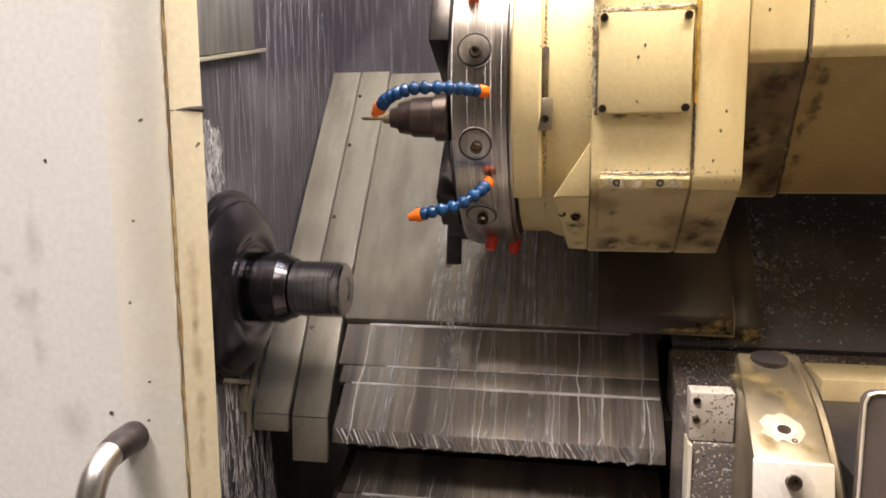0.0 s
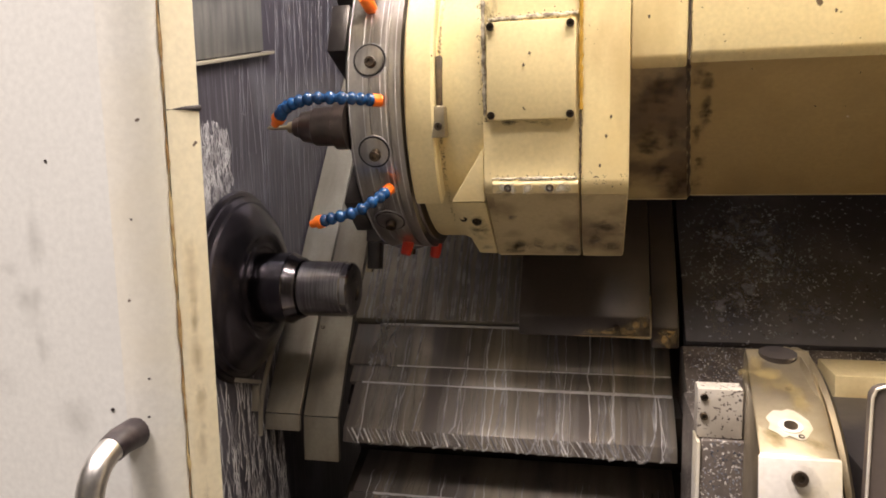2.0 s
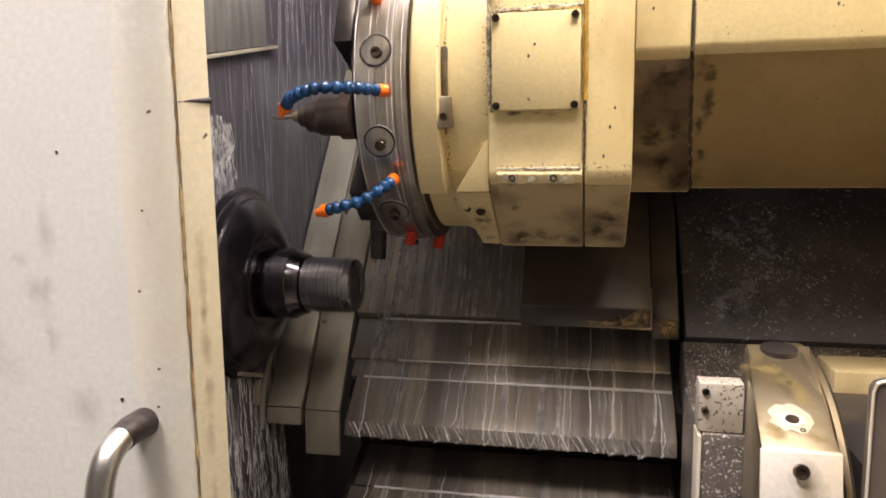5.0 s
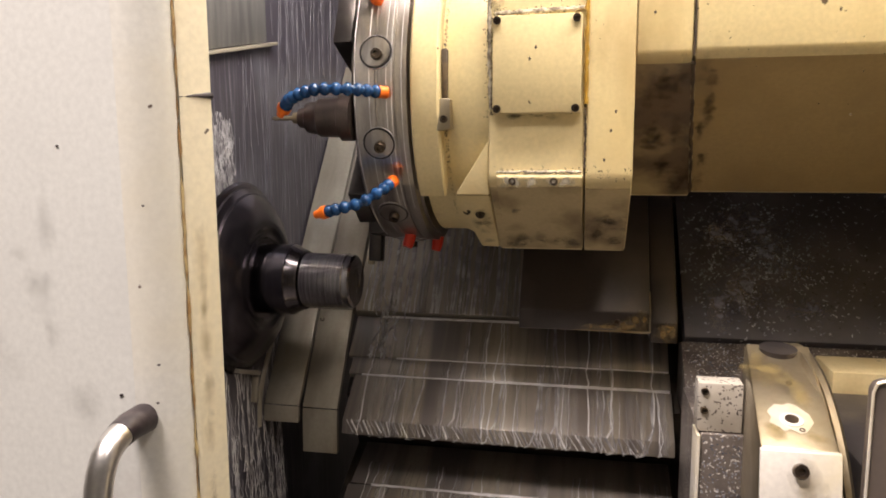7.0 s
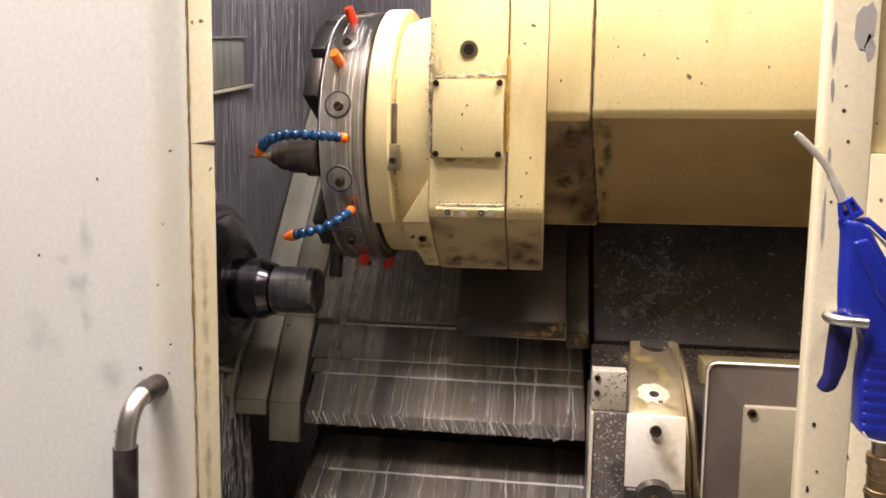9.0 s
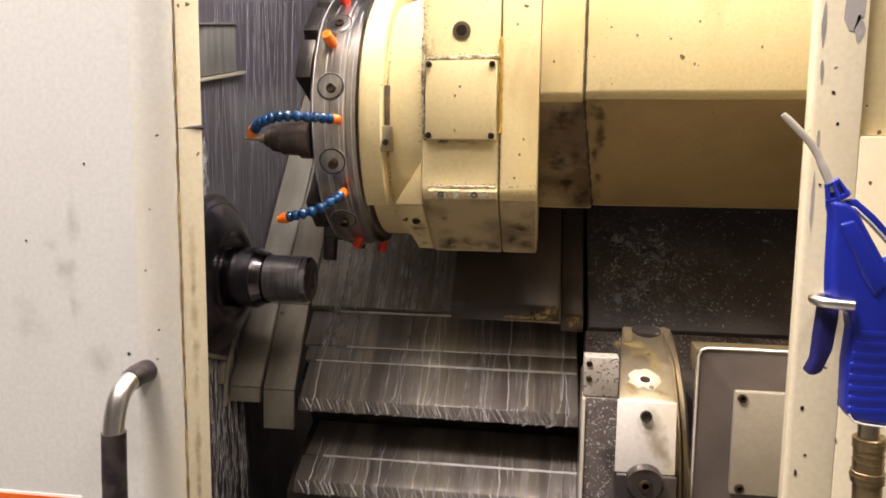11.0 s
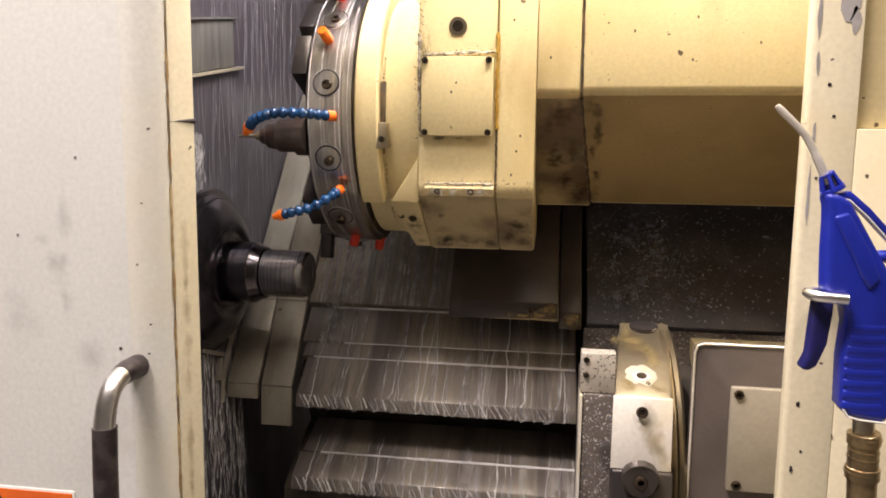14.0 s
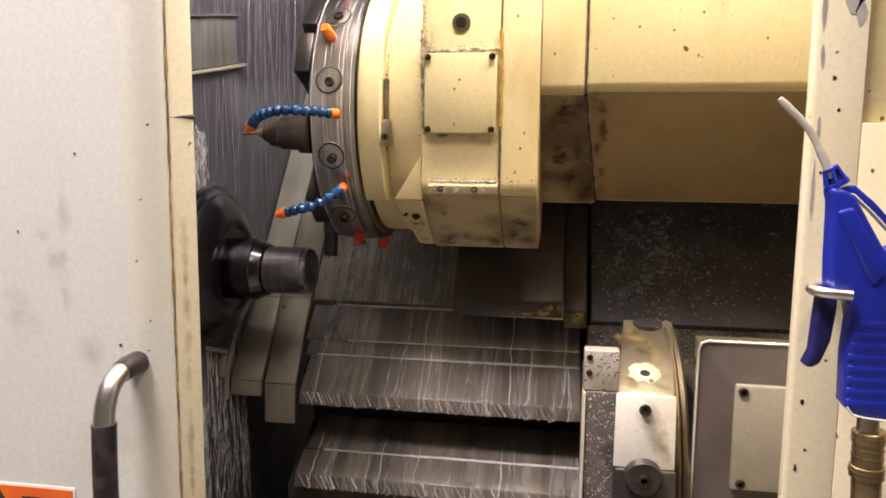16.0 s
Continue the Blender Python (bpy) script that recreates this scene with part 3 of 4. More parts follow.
BARE = material("bare_grey_primer", (0.36, 0.34, 0.33), 0.6, second=(0.28, 0.26, 0.25), scale=40)
rp = random.Random(17)
panel = bpy.data.objects["front_panel"]
for x, z, rx, rz in ((0.3640, 1.553, 0.0100, 0.024), (0.3690, 1.530, 0.0050, 0.012), (0.337, 1.535, 0.0022, 0.022), (0.338, 1.49, 0.0016, 0.012), (0.339, 1.42, 0.0014, 0.02), (0.338, 1.36, 0.0015, 0.03), (0.350, 1.47, 0.002, 0.002),
                     (0.356, 1.44, 0.0018, 0.0015), (0.344, 1.38, 0.0016, 0.0016), (0.346, 1.19, 0.0018, 0.0018), (0.343, 1.15, 0.002, 0.003), (0.349, 1.10, 0.0018, 0.0014), (0.341, 1.08, 0.0016, 0.004)):
    o = [(x + rx * rp.uniform(0.6, 1.15) * math.cos(k * 0.5236), z + rz * rp.uniform(0.6, 1.15) * math.sin(k * 0.5236)) for k in range(12)]
    part("paint_chip", bm_prism(o, 0.7994, 0.8004, "y"), BARE if rz > 0.005 else GRIP, panel)

# ---- turret carriage ----
AY, AZ, R = 1.49, 1.475, 0.245
turret = thing("turret_carriage", (0.0, AY, 1.08), "cream tool turret carriage with a steel disc and blue coolant hoses", "lathe turret")
disc = part("turret_disc", bm_lathe([(-0.334, 0.03), (-0.334, R - 0.008), (-0.326, R), (-0.298, R), (-0.297, R - 0.0015), (-0.294, R - 0.0015), (-0.293, R),
       (-0.270, R), (-0.2695, R - 0.0015), (-0.267, R - 0.0015), (-0.2665, R), (-0.252, R), (-0.250, R - 0.012), (-0.246, R - 0.012), (-0.246, 0.03)], AY, AZ, 96), DISC, turret, "machined steel turret disc with turned grooves")
part("ring_cover", bm_lathe([(-0.246, R - 0.03), (-0.246, R + 0.002), (-0.243, R + 0.005), (-0.208, R + 0.005), (-0.205, R + 0.002), (-0.205, R - 0.03), (-0.246, R - 0.03)], AY, AZ, 60, -39, 140), CREAM, turret, "curved cream ring cover")
part("neck", bm_lathe([(-0.246, R - 0.05), (-0.240, R - 0.020), (-0.206, R - 0.020), (-0.200, R - 0.020), (-0.185, R - 0.013), (-0.165, R - 0.010), (-0.13, R - 0.008), (-0.10, R - 0.008), (-0.10, 0.05)], AY, AZ, 96), CREAM, turret)
FRONT = [(1.25, 1.80), (1.25, 1.350), (1.253, 1.342), (1.260, 1.334), (1.395, 1.230), (1.41, 1.226), (1.62, 1.240), (1.68, 1.32), (1.68, 1.80)]
part("body", bm_prism(FRONT, -0.137, -0.0065, "x", 0.004), CREAM, turret)
part("body_end", bm_prism([(y - 0.003 if y < 1.3 else y, z) for y, z in FRONT], -0.0045, 0.058, "x", 0.006), CREAM, turret)


def bm_loft(front, depth):
    """A slab with the given front corners, pushed back along y."""
    bm = bmesh.new()
    a = [bm.verts.new(p) for p in front]
    b = [bm.verts.new((x, y + depth, z)) for x, y, z in front]
    bm.faces.new(a), bm.faces.new(b)
    for i in range(len(front)):
        j = (i + 1) % len(front)
        bm.faces.new((a[i], a[j], b[j], b[i]))
    bmesh.ops.triangulate(bm, faces=[f for f in bm.faces if len(f.verts) > 4])
    return finish(bm, 0.0025, 2)


part("gusset", bm_loft([(-0.1375, 1.2515, 1.398), (-0.186, 1.2600, 1.322), (-0.1375, 1.2620, 1.322)], 0.12), CREAM, turret, "slanted gusset below the neck")
part("lower_flank", bm_loft([(-0.1375, 1.2630, 1.3215), (-0.187, 1.2610, 1.3215), (-0.182, 1.290, 1.300), (-0.166, 1.390, 1.232), (-0.1375, 1.393, 1.2305)], 0.12), CREAM, turret, "grimy lower flank of the body")


def slant(bm):
    """The joint between shoulder and arm runs aslant on the underside."""
    for v in bm.verts:
        if 0.1 < v.co.x < 0.5:
            v.co.x += max(0.0, min(v.co.y, 1.50) - 1.26) * 0.14
    return bm


part("body_shoulder", slant(bm_prism([(1.248, 1.80), (1.248, 1.510), (1.251, 1.503), (1.258, 1.497), (1.485, 1.312), (1.50, 1.308), (1.62, 1.308), (1.62, 1.80)], 0.0585, 0.129, "x", 0.004)), CREAM, turret)
part("arm", slant(bm_prism([(1.246, 1.80), (1.246, 1.513), (1.249, 1.507), (1.256, 1.502), (1.485, 1.318), (1.50, 1.314), (1.62, 1.314), (1.62, 1.80)], 0.1325, 0.95, "x", 0.003)), CREAM, turret, "long cream arm with a shaded underside")
cov = part("cover_plate", bm_box(-0.130, -0.012, 1.236, 1.252, 1.434, 1.562, 0.002), CREAM, turret, "screwed square cream cover plate")
for x, z in ((-0.124, 1.556), (-0.019, 1.556), (-0.124, 1.440), (-0.019, 1.440)):
    bolt(cov, (x, 1.236, z), (0, -1, 0), 0.0055, 0.004)
low = part("lower_cover", bm_prism([(1.2435, 1.347), (1.246, 1.353), (1.26, 1.353), (1.335, 1.290), (1.345, 1.263), (1.250, 1.336)], -0.125, -0.008, "x", 0.002), CREAM, turret, "small cream cover with two screws")
for x in (-0.103, -0.046):
    bolt(low, (x, 1.245, 1.342), (0, -1, 0.1), 0.0055, 0.004)
part("plug_hole", bm_tube([(-0.072, 1.262, 1.612), (-0.072, 1.2485, 1.612)], 0.015, 24), STEEL, turret, "round plug in the body")
part("plug", bm_tube([(-0.072, 1.262, 1.612), (-0.072, 1.2475, 1.612)], 0.009, 20), SCREW, turret)
clamp = part("clamp_block", bm_prism([(-0.209, 1.412), (-0.209, 1.452), (-0.203, 1.457), (-0.190, 1.456), (-0.189, 1.414)], 1.246, 1.29, "y", 0.002), STEEL, turret, "small steel clamp block")
bolt(clamp, (-0.199, 1.2465, 1.428), (0, -1, 0), 0.0058, 0.004)
bolt(turret, (-0.156, 1.305, 1.291), (-0.3, -0.7, -0.5), 0.007, 0.004)
bolt(turret, (-0.175, 1.300, 1.296), (-0.3, -0.7, -0.5), 0.006, 0.003)
sad = part("saddle", bm_prism([(1.485, 1.075), (1.485, 1.11), (1.80, 1.516), (1.84, 1.49), (1.53, 1.07)], -0.114, 0.108, "x", 0.003), SADDLE, turret, "dark oily carriage saddle")
bolt(sad, (0.053, 1.484, 1.092), (0, -1, 0), 0.006, 0.004)
def soft(name, colour, rough, strength, scale):
    """Stain or painted light that thins out towards its rim and breaks up in flecks."""
    m = material(name, colour, rough, second=tuple(c * 0.6 for c in colour), scale=scale * 0.6, lo=0.4, hi=0.65)
    n, l = m.node_tree.nodes, m.node_tree.links
    uv, ln = n.new("ShaderNodeTexCoord"), n.new("ShaderNodeVectorMath")
    ln.operation = "LENGTH"
    l.new(uv.outputs["UV"], ln.inputs[0])
    tx = n.new("ShaderNodeTexNoise")
    tx.inputs["Scale"].default_value, tx.inputs["Detail"].default_value = scale, 5.0
    l.new(uv.outputs["Object"], tx.inputs["Vector"])
    sub = n.new("ShaderNodeMath")
    sub.operation = "MULTIPLY_ADD"
    sub.inputs[1].default_value, sub.inputs[2].default_value = -0.42, 0.22
    l.new(ln.outputs["Value"], sub.inputs[0])
    add = n.new("ShaderNodeMath")
    l.new(sub.outputs[0], add.inputs[0])
    l.new(tx.outputs["Fac"], add.inputs[1])
    r = n.new("ShaderNodeMapRange")
    r.inputs["From Min"].default_value, r.inputs["From Max"].default_value, r.inputs["To Max"].default_value = 0.36, 0.86, strength
    l.new(add.outputs[0], r.inputs["Value"])
    l.new(r.outputs["Result"], n["Principled BSDF"].inputs["Alpha"])
    return m


def blotch(name, centre, u, v, ru, rv, mat, parent, seed, label="", push=0.0010):
    """An uneven patch of dirt or painted light lying on the plane of u and v."""
    r = random.Random(seed)
    c, u, v = Vector(centre), Vector(u).normalized(), Vector(v).normalized()
    w = u.cross(v).normalized()
    w = -w if w.y > 0 else w
    bm = bmesh.new()
    layer = bm.loops.layers.uv.new("UVMap")
    mid, rim_verts = bm.verts.new(c + w * push), []
    for k in range(18):
        t = 6.28319 * k / 18
        rim_verts.append(bm.verts.new(c + u * (ru * r.uniform(0.75, 1.1) * math.cos(t)) + v * (rv * r.uniform(0.75, 1.1) * math.sin(t)) + w * push * 0.6))
    for k in range(18):
        j = (k + 1) % 18
        f = bm.faces.new((mid, rim_verts[k], rim_verts[j]))
        for loop, q in zip(f.loops, ((0, 0), (math.cos(6.28319 * k / 18), math.sin(6.28319 * k / 18)), (math.cos(6.28319 * j / 18), math.sin(6.28319 * j / 18)))):
            loop[layer].uv = q
    return part(name, bm, mat, parent, label, 80)


SOFT_GRIME = soft("thin_dark_grime", (0.085, 0.052, 0.024), 0.45, 0.44, 75.0)
SOFT_LIT = soft("tan_lit_patch", (0.50, 0.37, 0.18), 0.4, 1.0, 90.0)
SOFT_OIL = soft("yellow_oil_film", (0.27, 0.205, 0.085), 0.2, 0.8, 40.0)
# light on the saddle corner and wing foot, painted as tan patches
for k, (cx, cz, ru, rv) in enumerate(((0.086, 1.096, 0.028, 0.024), (0.070, 1.086, 0.040, 0.014), (0.097, 1.100, 0.014, 0.020), (0.030, 1.083, 0.040, 0.008))):
    blotch("lit_patch", (cx, 1.485, cz), (1, 0, 0), (0, 0, 1), ru, rv, SOFT_LIT, turret, 60 + k, "tan patch of light painted on the saddle corner", 0.0008 + 0.0003 * k)
# edge highlights of the saddle, drawn as thin steel lines
part("saddle_highlight", bm_tube([(-0.02 + 0.0128 * k, 1.4845, 1.0765) for k in range(11)], [0.0004 + 0.00016 * k for k in range(11)], 6), STEEL, turret, "highlight on the lower edge, drawn as a steel line")
part("saddle_highlight", bm_tube([(0.1075, 1.4845, 1.077), (0.1075, 1.4845, 1.108), (0.1075, 1.51, 1.142)], 0.0014, 6), STEEL, turret, "highlight on the side edge, drawn as a steel line")
for k, (cx, cz, ru, rv) in enumerate(((0.134, 1.072, 0.026, 0.020), (0.140, 1.076, 0.018, 0.022))):
    blotch("lit_patch", (cx, 1.50, cz), (1, 0, 0), (0, 0, 1), ru, rv, SOFT_LIT, turret, 70 + k, "tan patch of light painted on the wing foot", 0.0008 + 0.0003 * k)
part("saddle_wing", bm_prism([(1.50, 1.055), (1.50, 1.09), (1.80, 1.476), (1.84, 1.45), (1.55, 1.055)], 0.110, 0.155, "x", 0.003), SADDLE, turret)


# sealant, grease and chips along the joints of the body
SEALANT = material("dirty_sealant", (0.55, 0.50, 0.40), 0.7, second=(0.16, 0.13, 0.10), scale=90, lo=0.45, hi=0.6, bump=0.4)
GREASE = material("amber_grease", (0.50, 0.30, 0.05), 0.25, second=(0.34, 0.20, 0.04), scale=30, coat=0.5)
GRIME = material("dark_grime", (0.07, 0.05, 0.035), 0.6, second=(0.13, 0.09, 0.05), scale=60)
rg = random.Random(31)


def bead(name, a, b, r, mat, label):
    n = 26
    pts = [Vector(a).lerp(Vector(b), i / n) + Vector((rg.uniform(-0.0008, 0.0008), 0, rg.uniform(-0.0008, 0.0008))) for i in range(n + 1)]
    part(name, bm_tube(pts, [r * rg.uniform(0.55, 1.25) for _ in pts], 7), mat, turret, label)


bead("sealant_bead", (-0.127, 1.2485, 1.567), (-0.009, 1.2485, 1.570), 0.0032, SEALANT, "dirty sealant bead above the cover plate")
bead("sealant_bead", (-0.134, 1.2485, 1.440), (-0.136, 1.2485, 1.60), 0.0030, SEALANT, "dirty sealant bead beside the cover plate")
bead("sealant_bead", (-0.124, 1.2460, 1.355), (-0.010, 1.2460, 1.355), 0.0022, SEALANT, "dirty sealant bead above the lower cover")
bead("grease_smear", (-0.0055, 1.2465, 1.445), (-0.0055, 1.2465, 1.60), 0.0028, GREASE, "amber grease along the joint")
bead("seam_grime", (0.1307, 1.248, 1.505), (0.1307, 1.248, 1.80), 0.0016, GRIME, "dark oil along the arm joint")
bead("seam_grime", (0.1307, 1.260, 1.497), (0.162, 1.480, 1.316), 0.0030, GRIME, "dark oil along the arm joint")
bead("seam_grime", (-0.0055, 1.247, 1.36), (-0.0055, 1.247, 1.44), 0.0014, GRIME, "dark oil along the body joint")
dirt = []
for i in range(260):
    dirt.append(((-0.134 + rg.gauss(0, 0.004), 1.2495, rg.uniform(1.43, 1.66)), (0, -1, 0)))
for i in range(70):
    dirt.append(((rg.uniform(-0.125, -0.01), 1.2495, 1.570 + rg.gauss(0, 0.003)), (0, -1, 0)))
for i in range(60):
    dirt.append(((rg.uniform(-0.12, 0.40), 1.2455, rg.uniform(1.40, 1.70)), (0, -1, 0)))
for i in range(40):
    dirt.append(((rg.uniform(-0.12, -0.01), 1.2445, 1.357 + rg.gauss(0, 0.002)), (0, -1, 0)))
for i in range(420):
    a, rr = radians(rg.gauss(0, 24)), R - 0.0195
    dirt.append(((-0.2025 + abs(rg.gauss(0, 0.004)), AY - rr * math.cos(a), AZ + rr * math.sin(a)), (0, -math.cos(a), math.sin(a))))
for i in range(90):
    dirt.append(((rg.uniform(-0.13, 0.055), 1.2495 - 0.0025, rg.gauss(1.352, 0.004)), (0, -1, 0)))
tagged(part("grime", flake_mesh(dirt, (0.0006, 0.0024), 9), GRIME, turret, "dark chips and grime stuck to the paint", 5), kind="stuff")
part("latch", bm_box(-0.2045, -0.196, 1.2585, 1.29, 1.455, 1.525, 0.002), GRIME, turret, "grimy latch recess")


# oily grime together with the shade of the undersides, both in the colour
STAIN_SHADE = material("brown_stain_and_shade", (0.15, 0.10, 0.055), 0.35, second=(0.48, 0.38, 0.20), scale=11, lo=0.45, hi=0.68, third=(0.06, 0.045, 0.03), third_scale=16, third_lo=0.55, third_hi=0.7)
PALE_STAIN_SHADE = material("pale_stain_and_shade", (0.50, 0.40, 0.22), 0.4, second=(0.20, 0.14, 0.07), scale=13, lo=0.48, hi=0.70, third=(0.06, 0.045, 0.03), third_scale=24, third_lo=0.62, third_hi=0.72)


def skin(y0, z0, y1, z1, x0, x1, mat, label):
    """A dark skin on a slanted underside, oil and shade put into its colour."""
    part("oil_shade_film", slant(bm_prism([(y0, z0 - 0.0006), (y1, z1 - 0.0006), (y1 + 0.002, z1 + 0.004), (y0 + 0.002, z0 + 0.004)], x0, x1, "x")), mat, turret, label)


# shade under the arm, put in as a browner paint colour
ARM_SHADE = material("brown_shaded_paint", (0.40, 0.29, 0.13), 0.4, second=(0.30, 0.21, 0.09), scale=6, lo=0.45, hi=0.7, bump=0.05, third=(0.22, 0.15, 0.07), third_scale=5, third_lo=0.58, third_hi=0.8)
skin(1.2585, 1.4966, 1.4855, 1.3116, 0.0590, 0.1287, STAIN_SHADE, "brown oil and painted shade on the shoulder underside")
skin(1.2570, 1.5012, 1.4855, 1.3176, 0.1335, 0.949, ARM_SHADE, "yellow-brown skin under the arm, shade put into its colour")
skin(1.2610, 1.3333, 1.3940, 1.2308, -0.136, -0.0070, PALE_STAIN_SHADE, "grime and painted shade on the lower body")
skin(1.2515, 1.3345, 1.3445, 1.2630, -0.1243, -0.0087, PALE_STAIN_SHADE, "grime and painted shade on the lower cover")
skin(1.2590, 1.3314, 1.3920, 1.2296, -0.0040, 0.0560, PALE_STAIN_SHADE, "grime and painted shade on the lower body")
# oily dirt patches and runs on the painted carriage
rk = random.Random(77)
FLAT = ((1, 0, 0), (0, 0, 1))
UNDER = ((1, 0, 0), (0, 0.775, -0.632))
LOWER = ((1, 0, 0), (0, 0.795, -0.606))
for k in range(16):
    f = rk.random()
    blotch("oil_patch", (rk.uniform(0.070, 0.122) + 0.03 * f, 1.265 + 0.210 * f, 1.4895 - 0.170 * f), *UNDER, rk.uniform(0.010, 0.024), rk.uniform(0.020, 0.050), SOFT_GRIME, turret, 100 + k, "", 0.0016)
for k in range(12):
    f = rk.random()
    blotch("oil_patch", (0.140 + 0.03 * f + abs(rk.gauss(0, 0.008)), 1.264 + 0.205 * f, 1.495 - 0.165 * f), *UNDER, rk.uniform(0.008, 0.018), rk.uniform(0.020, 0.045), SOFT_GRIME, turret, 140 + k, "", 0.0016)
for k in range(22):
    f = rk.uniform(0.3, 0.95)
    blotch("oil_patch", (rk.uniform(-0.120, 0.046), 1.2600 + 0.130 * f, 1.3300 - 0.100 * f), *LOWER, rk.uniform(0.010, 0.026), rk.uniform(0.010, 0.026), SOFT_GRIME, turret, 180 + k, "", 0.0016)
for k in range(8):
    f = rk.uniform(0.15, 0.85)
    blotch("oil_patch", (rk.uniform(-0.172, -0.146) + 0.012 * f, 1.2640 + 0.126 * f, 1.3195 - 0.088 * f), *LOWER, rk.uniform(0.008, 0.016), rk.uniform(0.010, 0.018), SOFT_GRIME, turret, 220 + k, "", 0.0022)
for k in range(16):
    blotch("oil_patch", (-0.128 + rk.gauss(0, 0.006), 1.2490, rk.uniform(1.42, 1.60)), *FLAT, rk.uniform(0.004, 0.009), rk.uniform(0.008, 0.020), SOFT_GRIME, turret, 260 + k, "", 0.0010)
for k in range(10):
    blotch("oil_patch", (rk.uniform(-0.120, -0.020), 1.2490, 1.4305 + rk.gauss(0, 0.003)), *FLAT, rk.uniform(0.008, 0.018), rk.uniform(0.003, 0.006), SOFT_GRIME, turret, 280 + k, "", 0.0010)
for k, (cx, cz) in enumerate(((0.028, 1.410), (0.034, 1.435), (0.020, 1.371), (-0.080, 1.505), (-0.072, 1.520), (0.08, 1.56), (0.21, 1.60), (0.30, 1.555), (0.305, 1.62), (0.02, 1.62), (0.40, 1.58))):
    blotch("paint_speck", (cx, 1.2355 if -0.13 < cx < -0.012 else 1.2468 if cx < 0.058 else 1.2459, cz), *FLAT, 0.0018, 0.0026, GRIME, turret, 240 + k, "", 0.0006)
# thin rings of coolant clinging to the disc rim
for k, x in enumerate((-0.3275, -0.306, -0.281, -0.2735, -0.259)):
    rr = R + 0.0004
    part("coolant_line", bm_lathe([(x - 0.0006, R - 0.001), (x - 0.0005, rr), (x + 0.0005, rr), (x + 0.0006, R - 0.001)], AY, AZ, 60, -70 + 6 * k, 70 - 5 * k), MILK, turret, "", 60)


def rim(angle, x, r=R):
    a = radians(angle)
    return Vector((x, AY - r * math.cos(a), AZ + r * math.sin(a)))


def boss(angle):
    o = rim(angle, -0.296, 0)
    w = (rim(angle, 0, 1) - rim(angle, 0, 0)).normalized()
    p = rim(angle, -0.296, R)
    b = part("boss", bm_tube([p - w * 0.01, p + w * 0.0025, p + w * 0.003], [0.021, 0.021, 0.019], 28), DISC, turret, "round clamping boss")
    part("boss_ring", bm_tube([p - w * 0.01, p + w * 0.0015], 0.0235, 28), BLACK, b)
    part("coolant_ring", bm_tube([p - w * 0.004, p + w * 0.0010], 0.0246, 28), COOLANT, b)
    bolt(b, p + w * 0.003 + Vector((0.002, 0, -0.004)), w, 0.0085, 0.007, name="clamp_screw")


for k in range(12):
    boss(11 + 30 * k)


def hose(points, mat_tip, beads, label):
    """A jointed coolant hose of ball segments with coloured ends."""
    path = spline(points, 12)
    h = part("coolant_hose", bm_tube(path, 0.0058, 12), BLUE, turret, label)
    n = len(path)
    for i in range(beads):
        f = (i + 0.5) / beads * (n - 1)
        p = path[int(f)].lerp(path[min(int(f) + 1, n - 1)], f % 1)
        d = (path[min(int(f) + 2, n - 1)] - path[max(int(f) - 2, 0)]).normalized()
        s = 0.0062
        part("hose_segment", bm_tube([p - d * s, p - d * s * 0.5, p, p + d * s * 0.6, p + d * s * 1.05], [0.0056, 0.0086, 0.0094, 0.0084, 0.0056], 14), BLUE, h)
    a, b = path[0], path[-1]
    da, db = (path[0] - path[2]).normalized(), (path[-1] - path[-3]).normalized()
    part("hose_base", bm_tube([a - da * 0.003, a + da * 0.010], 0.0088, 14), mat_tip, h, "orange threaded end")
    part("nozzle", bm_tube([b - db * 0.002, b + db * 0.006, b + db * 0.007, b + db * 0.018], [0.0098, 0.0098, 0.0072, 0.0055], 14), mat_tip, h, "orange nozzle")


hose([(-0.287, 1.235, 1.466), (-0.32, 1.205, 1.468), (-0.37, 1.20, 1.468), (-0.405, 1.205, 1.458), (-0.420, 1.215, 1.446)], ORANGE, 13, "blue jointed coolant hose with orange ends")
hose([(-0.281, 1.262, 1.338), (-0.290, 1.240, 1.328), (-0.315, 1.225, 1.312), (-0.345, 1.222, 1.304), (-0.368, 1.226, 1.298)], ORANGE, 8, "short blue jointed coolant hose with orange ends")
for ang, m, nx in ((30, ORANGE, -0.300), (58, RED, -0.300), (-70, RED, -0.287), (-88, RED, -0.256)):
    p, q = rim(ang, nx), rim(ang, nx - 0.005, R + (0.026 if ang > 0 else 0.020))
    part("coolant_nozzle", bm_tube([rim(ang, nx, R - 0.005), p.lerp(q, 0.5), q], [0.0095, 0.0095, 0.008], 14), m, turret, "stub coolant nozzle")

# drill holder and the other tool holders on the disc face
HY, HZ = 1.265, 1.433
dh = part("drill_holder", bm_lathe([(-0.334, 0.0), (-0.334, 0.034), (-0.352, 0.034), (-0.354, 0.029), (-0.385, 0.028), (-0.388, 0.025), (-0.405, 0.022), (-0.408, 0.016), (-0.418, 0.014), (-0.420, 0.0)], HY, HZ, 36), HOLDER, turret, "browned steel drill holder")
part("drill_chuck", bm_lathe([(-0.418, 0.0), (-0.418, 0.009), (-0.428, 0.008), (-0.430, 0.0)], HY, HZ, 18), STEEL, dh)
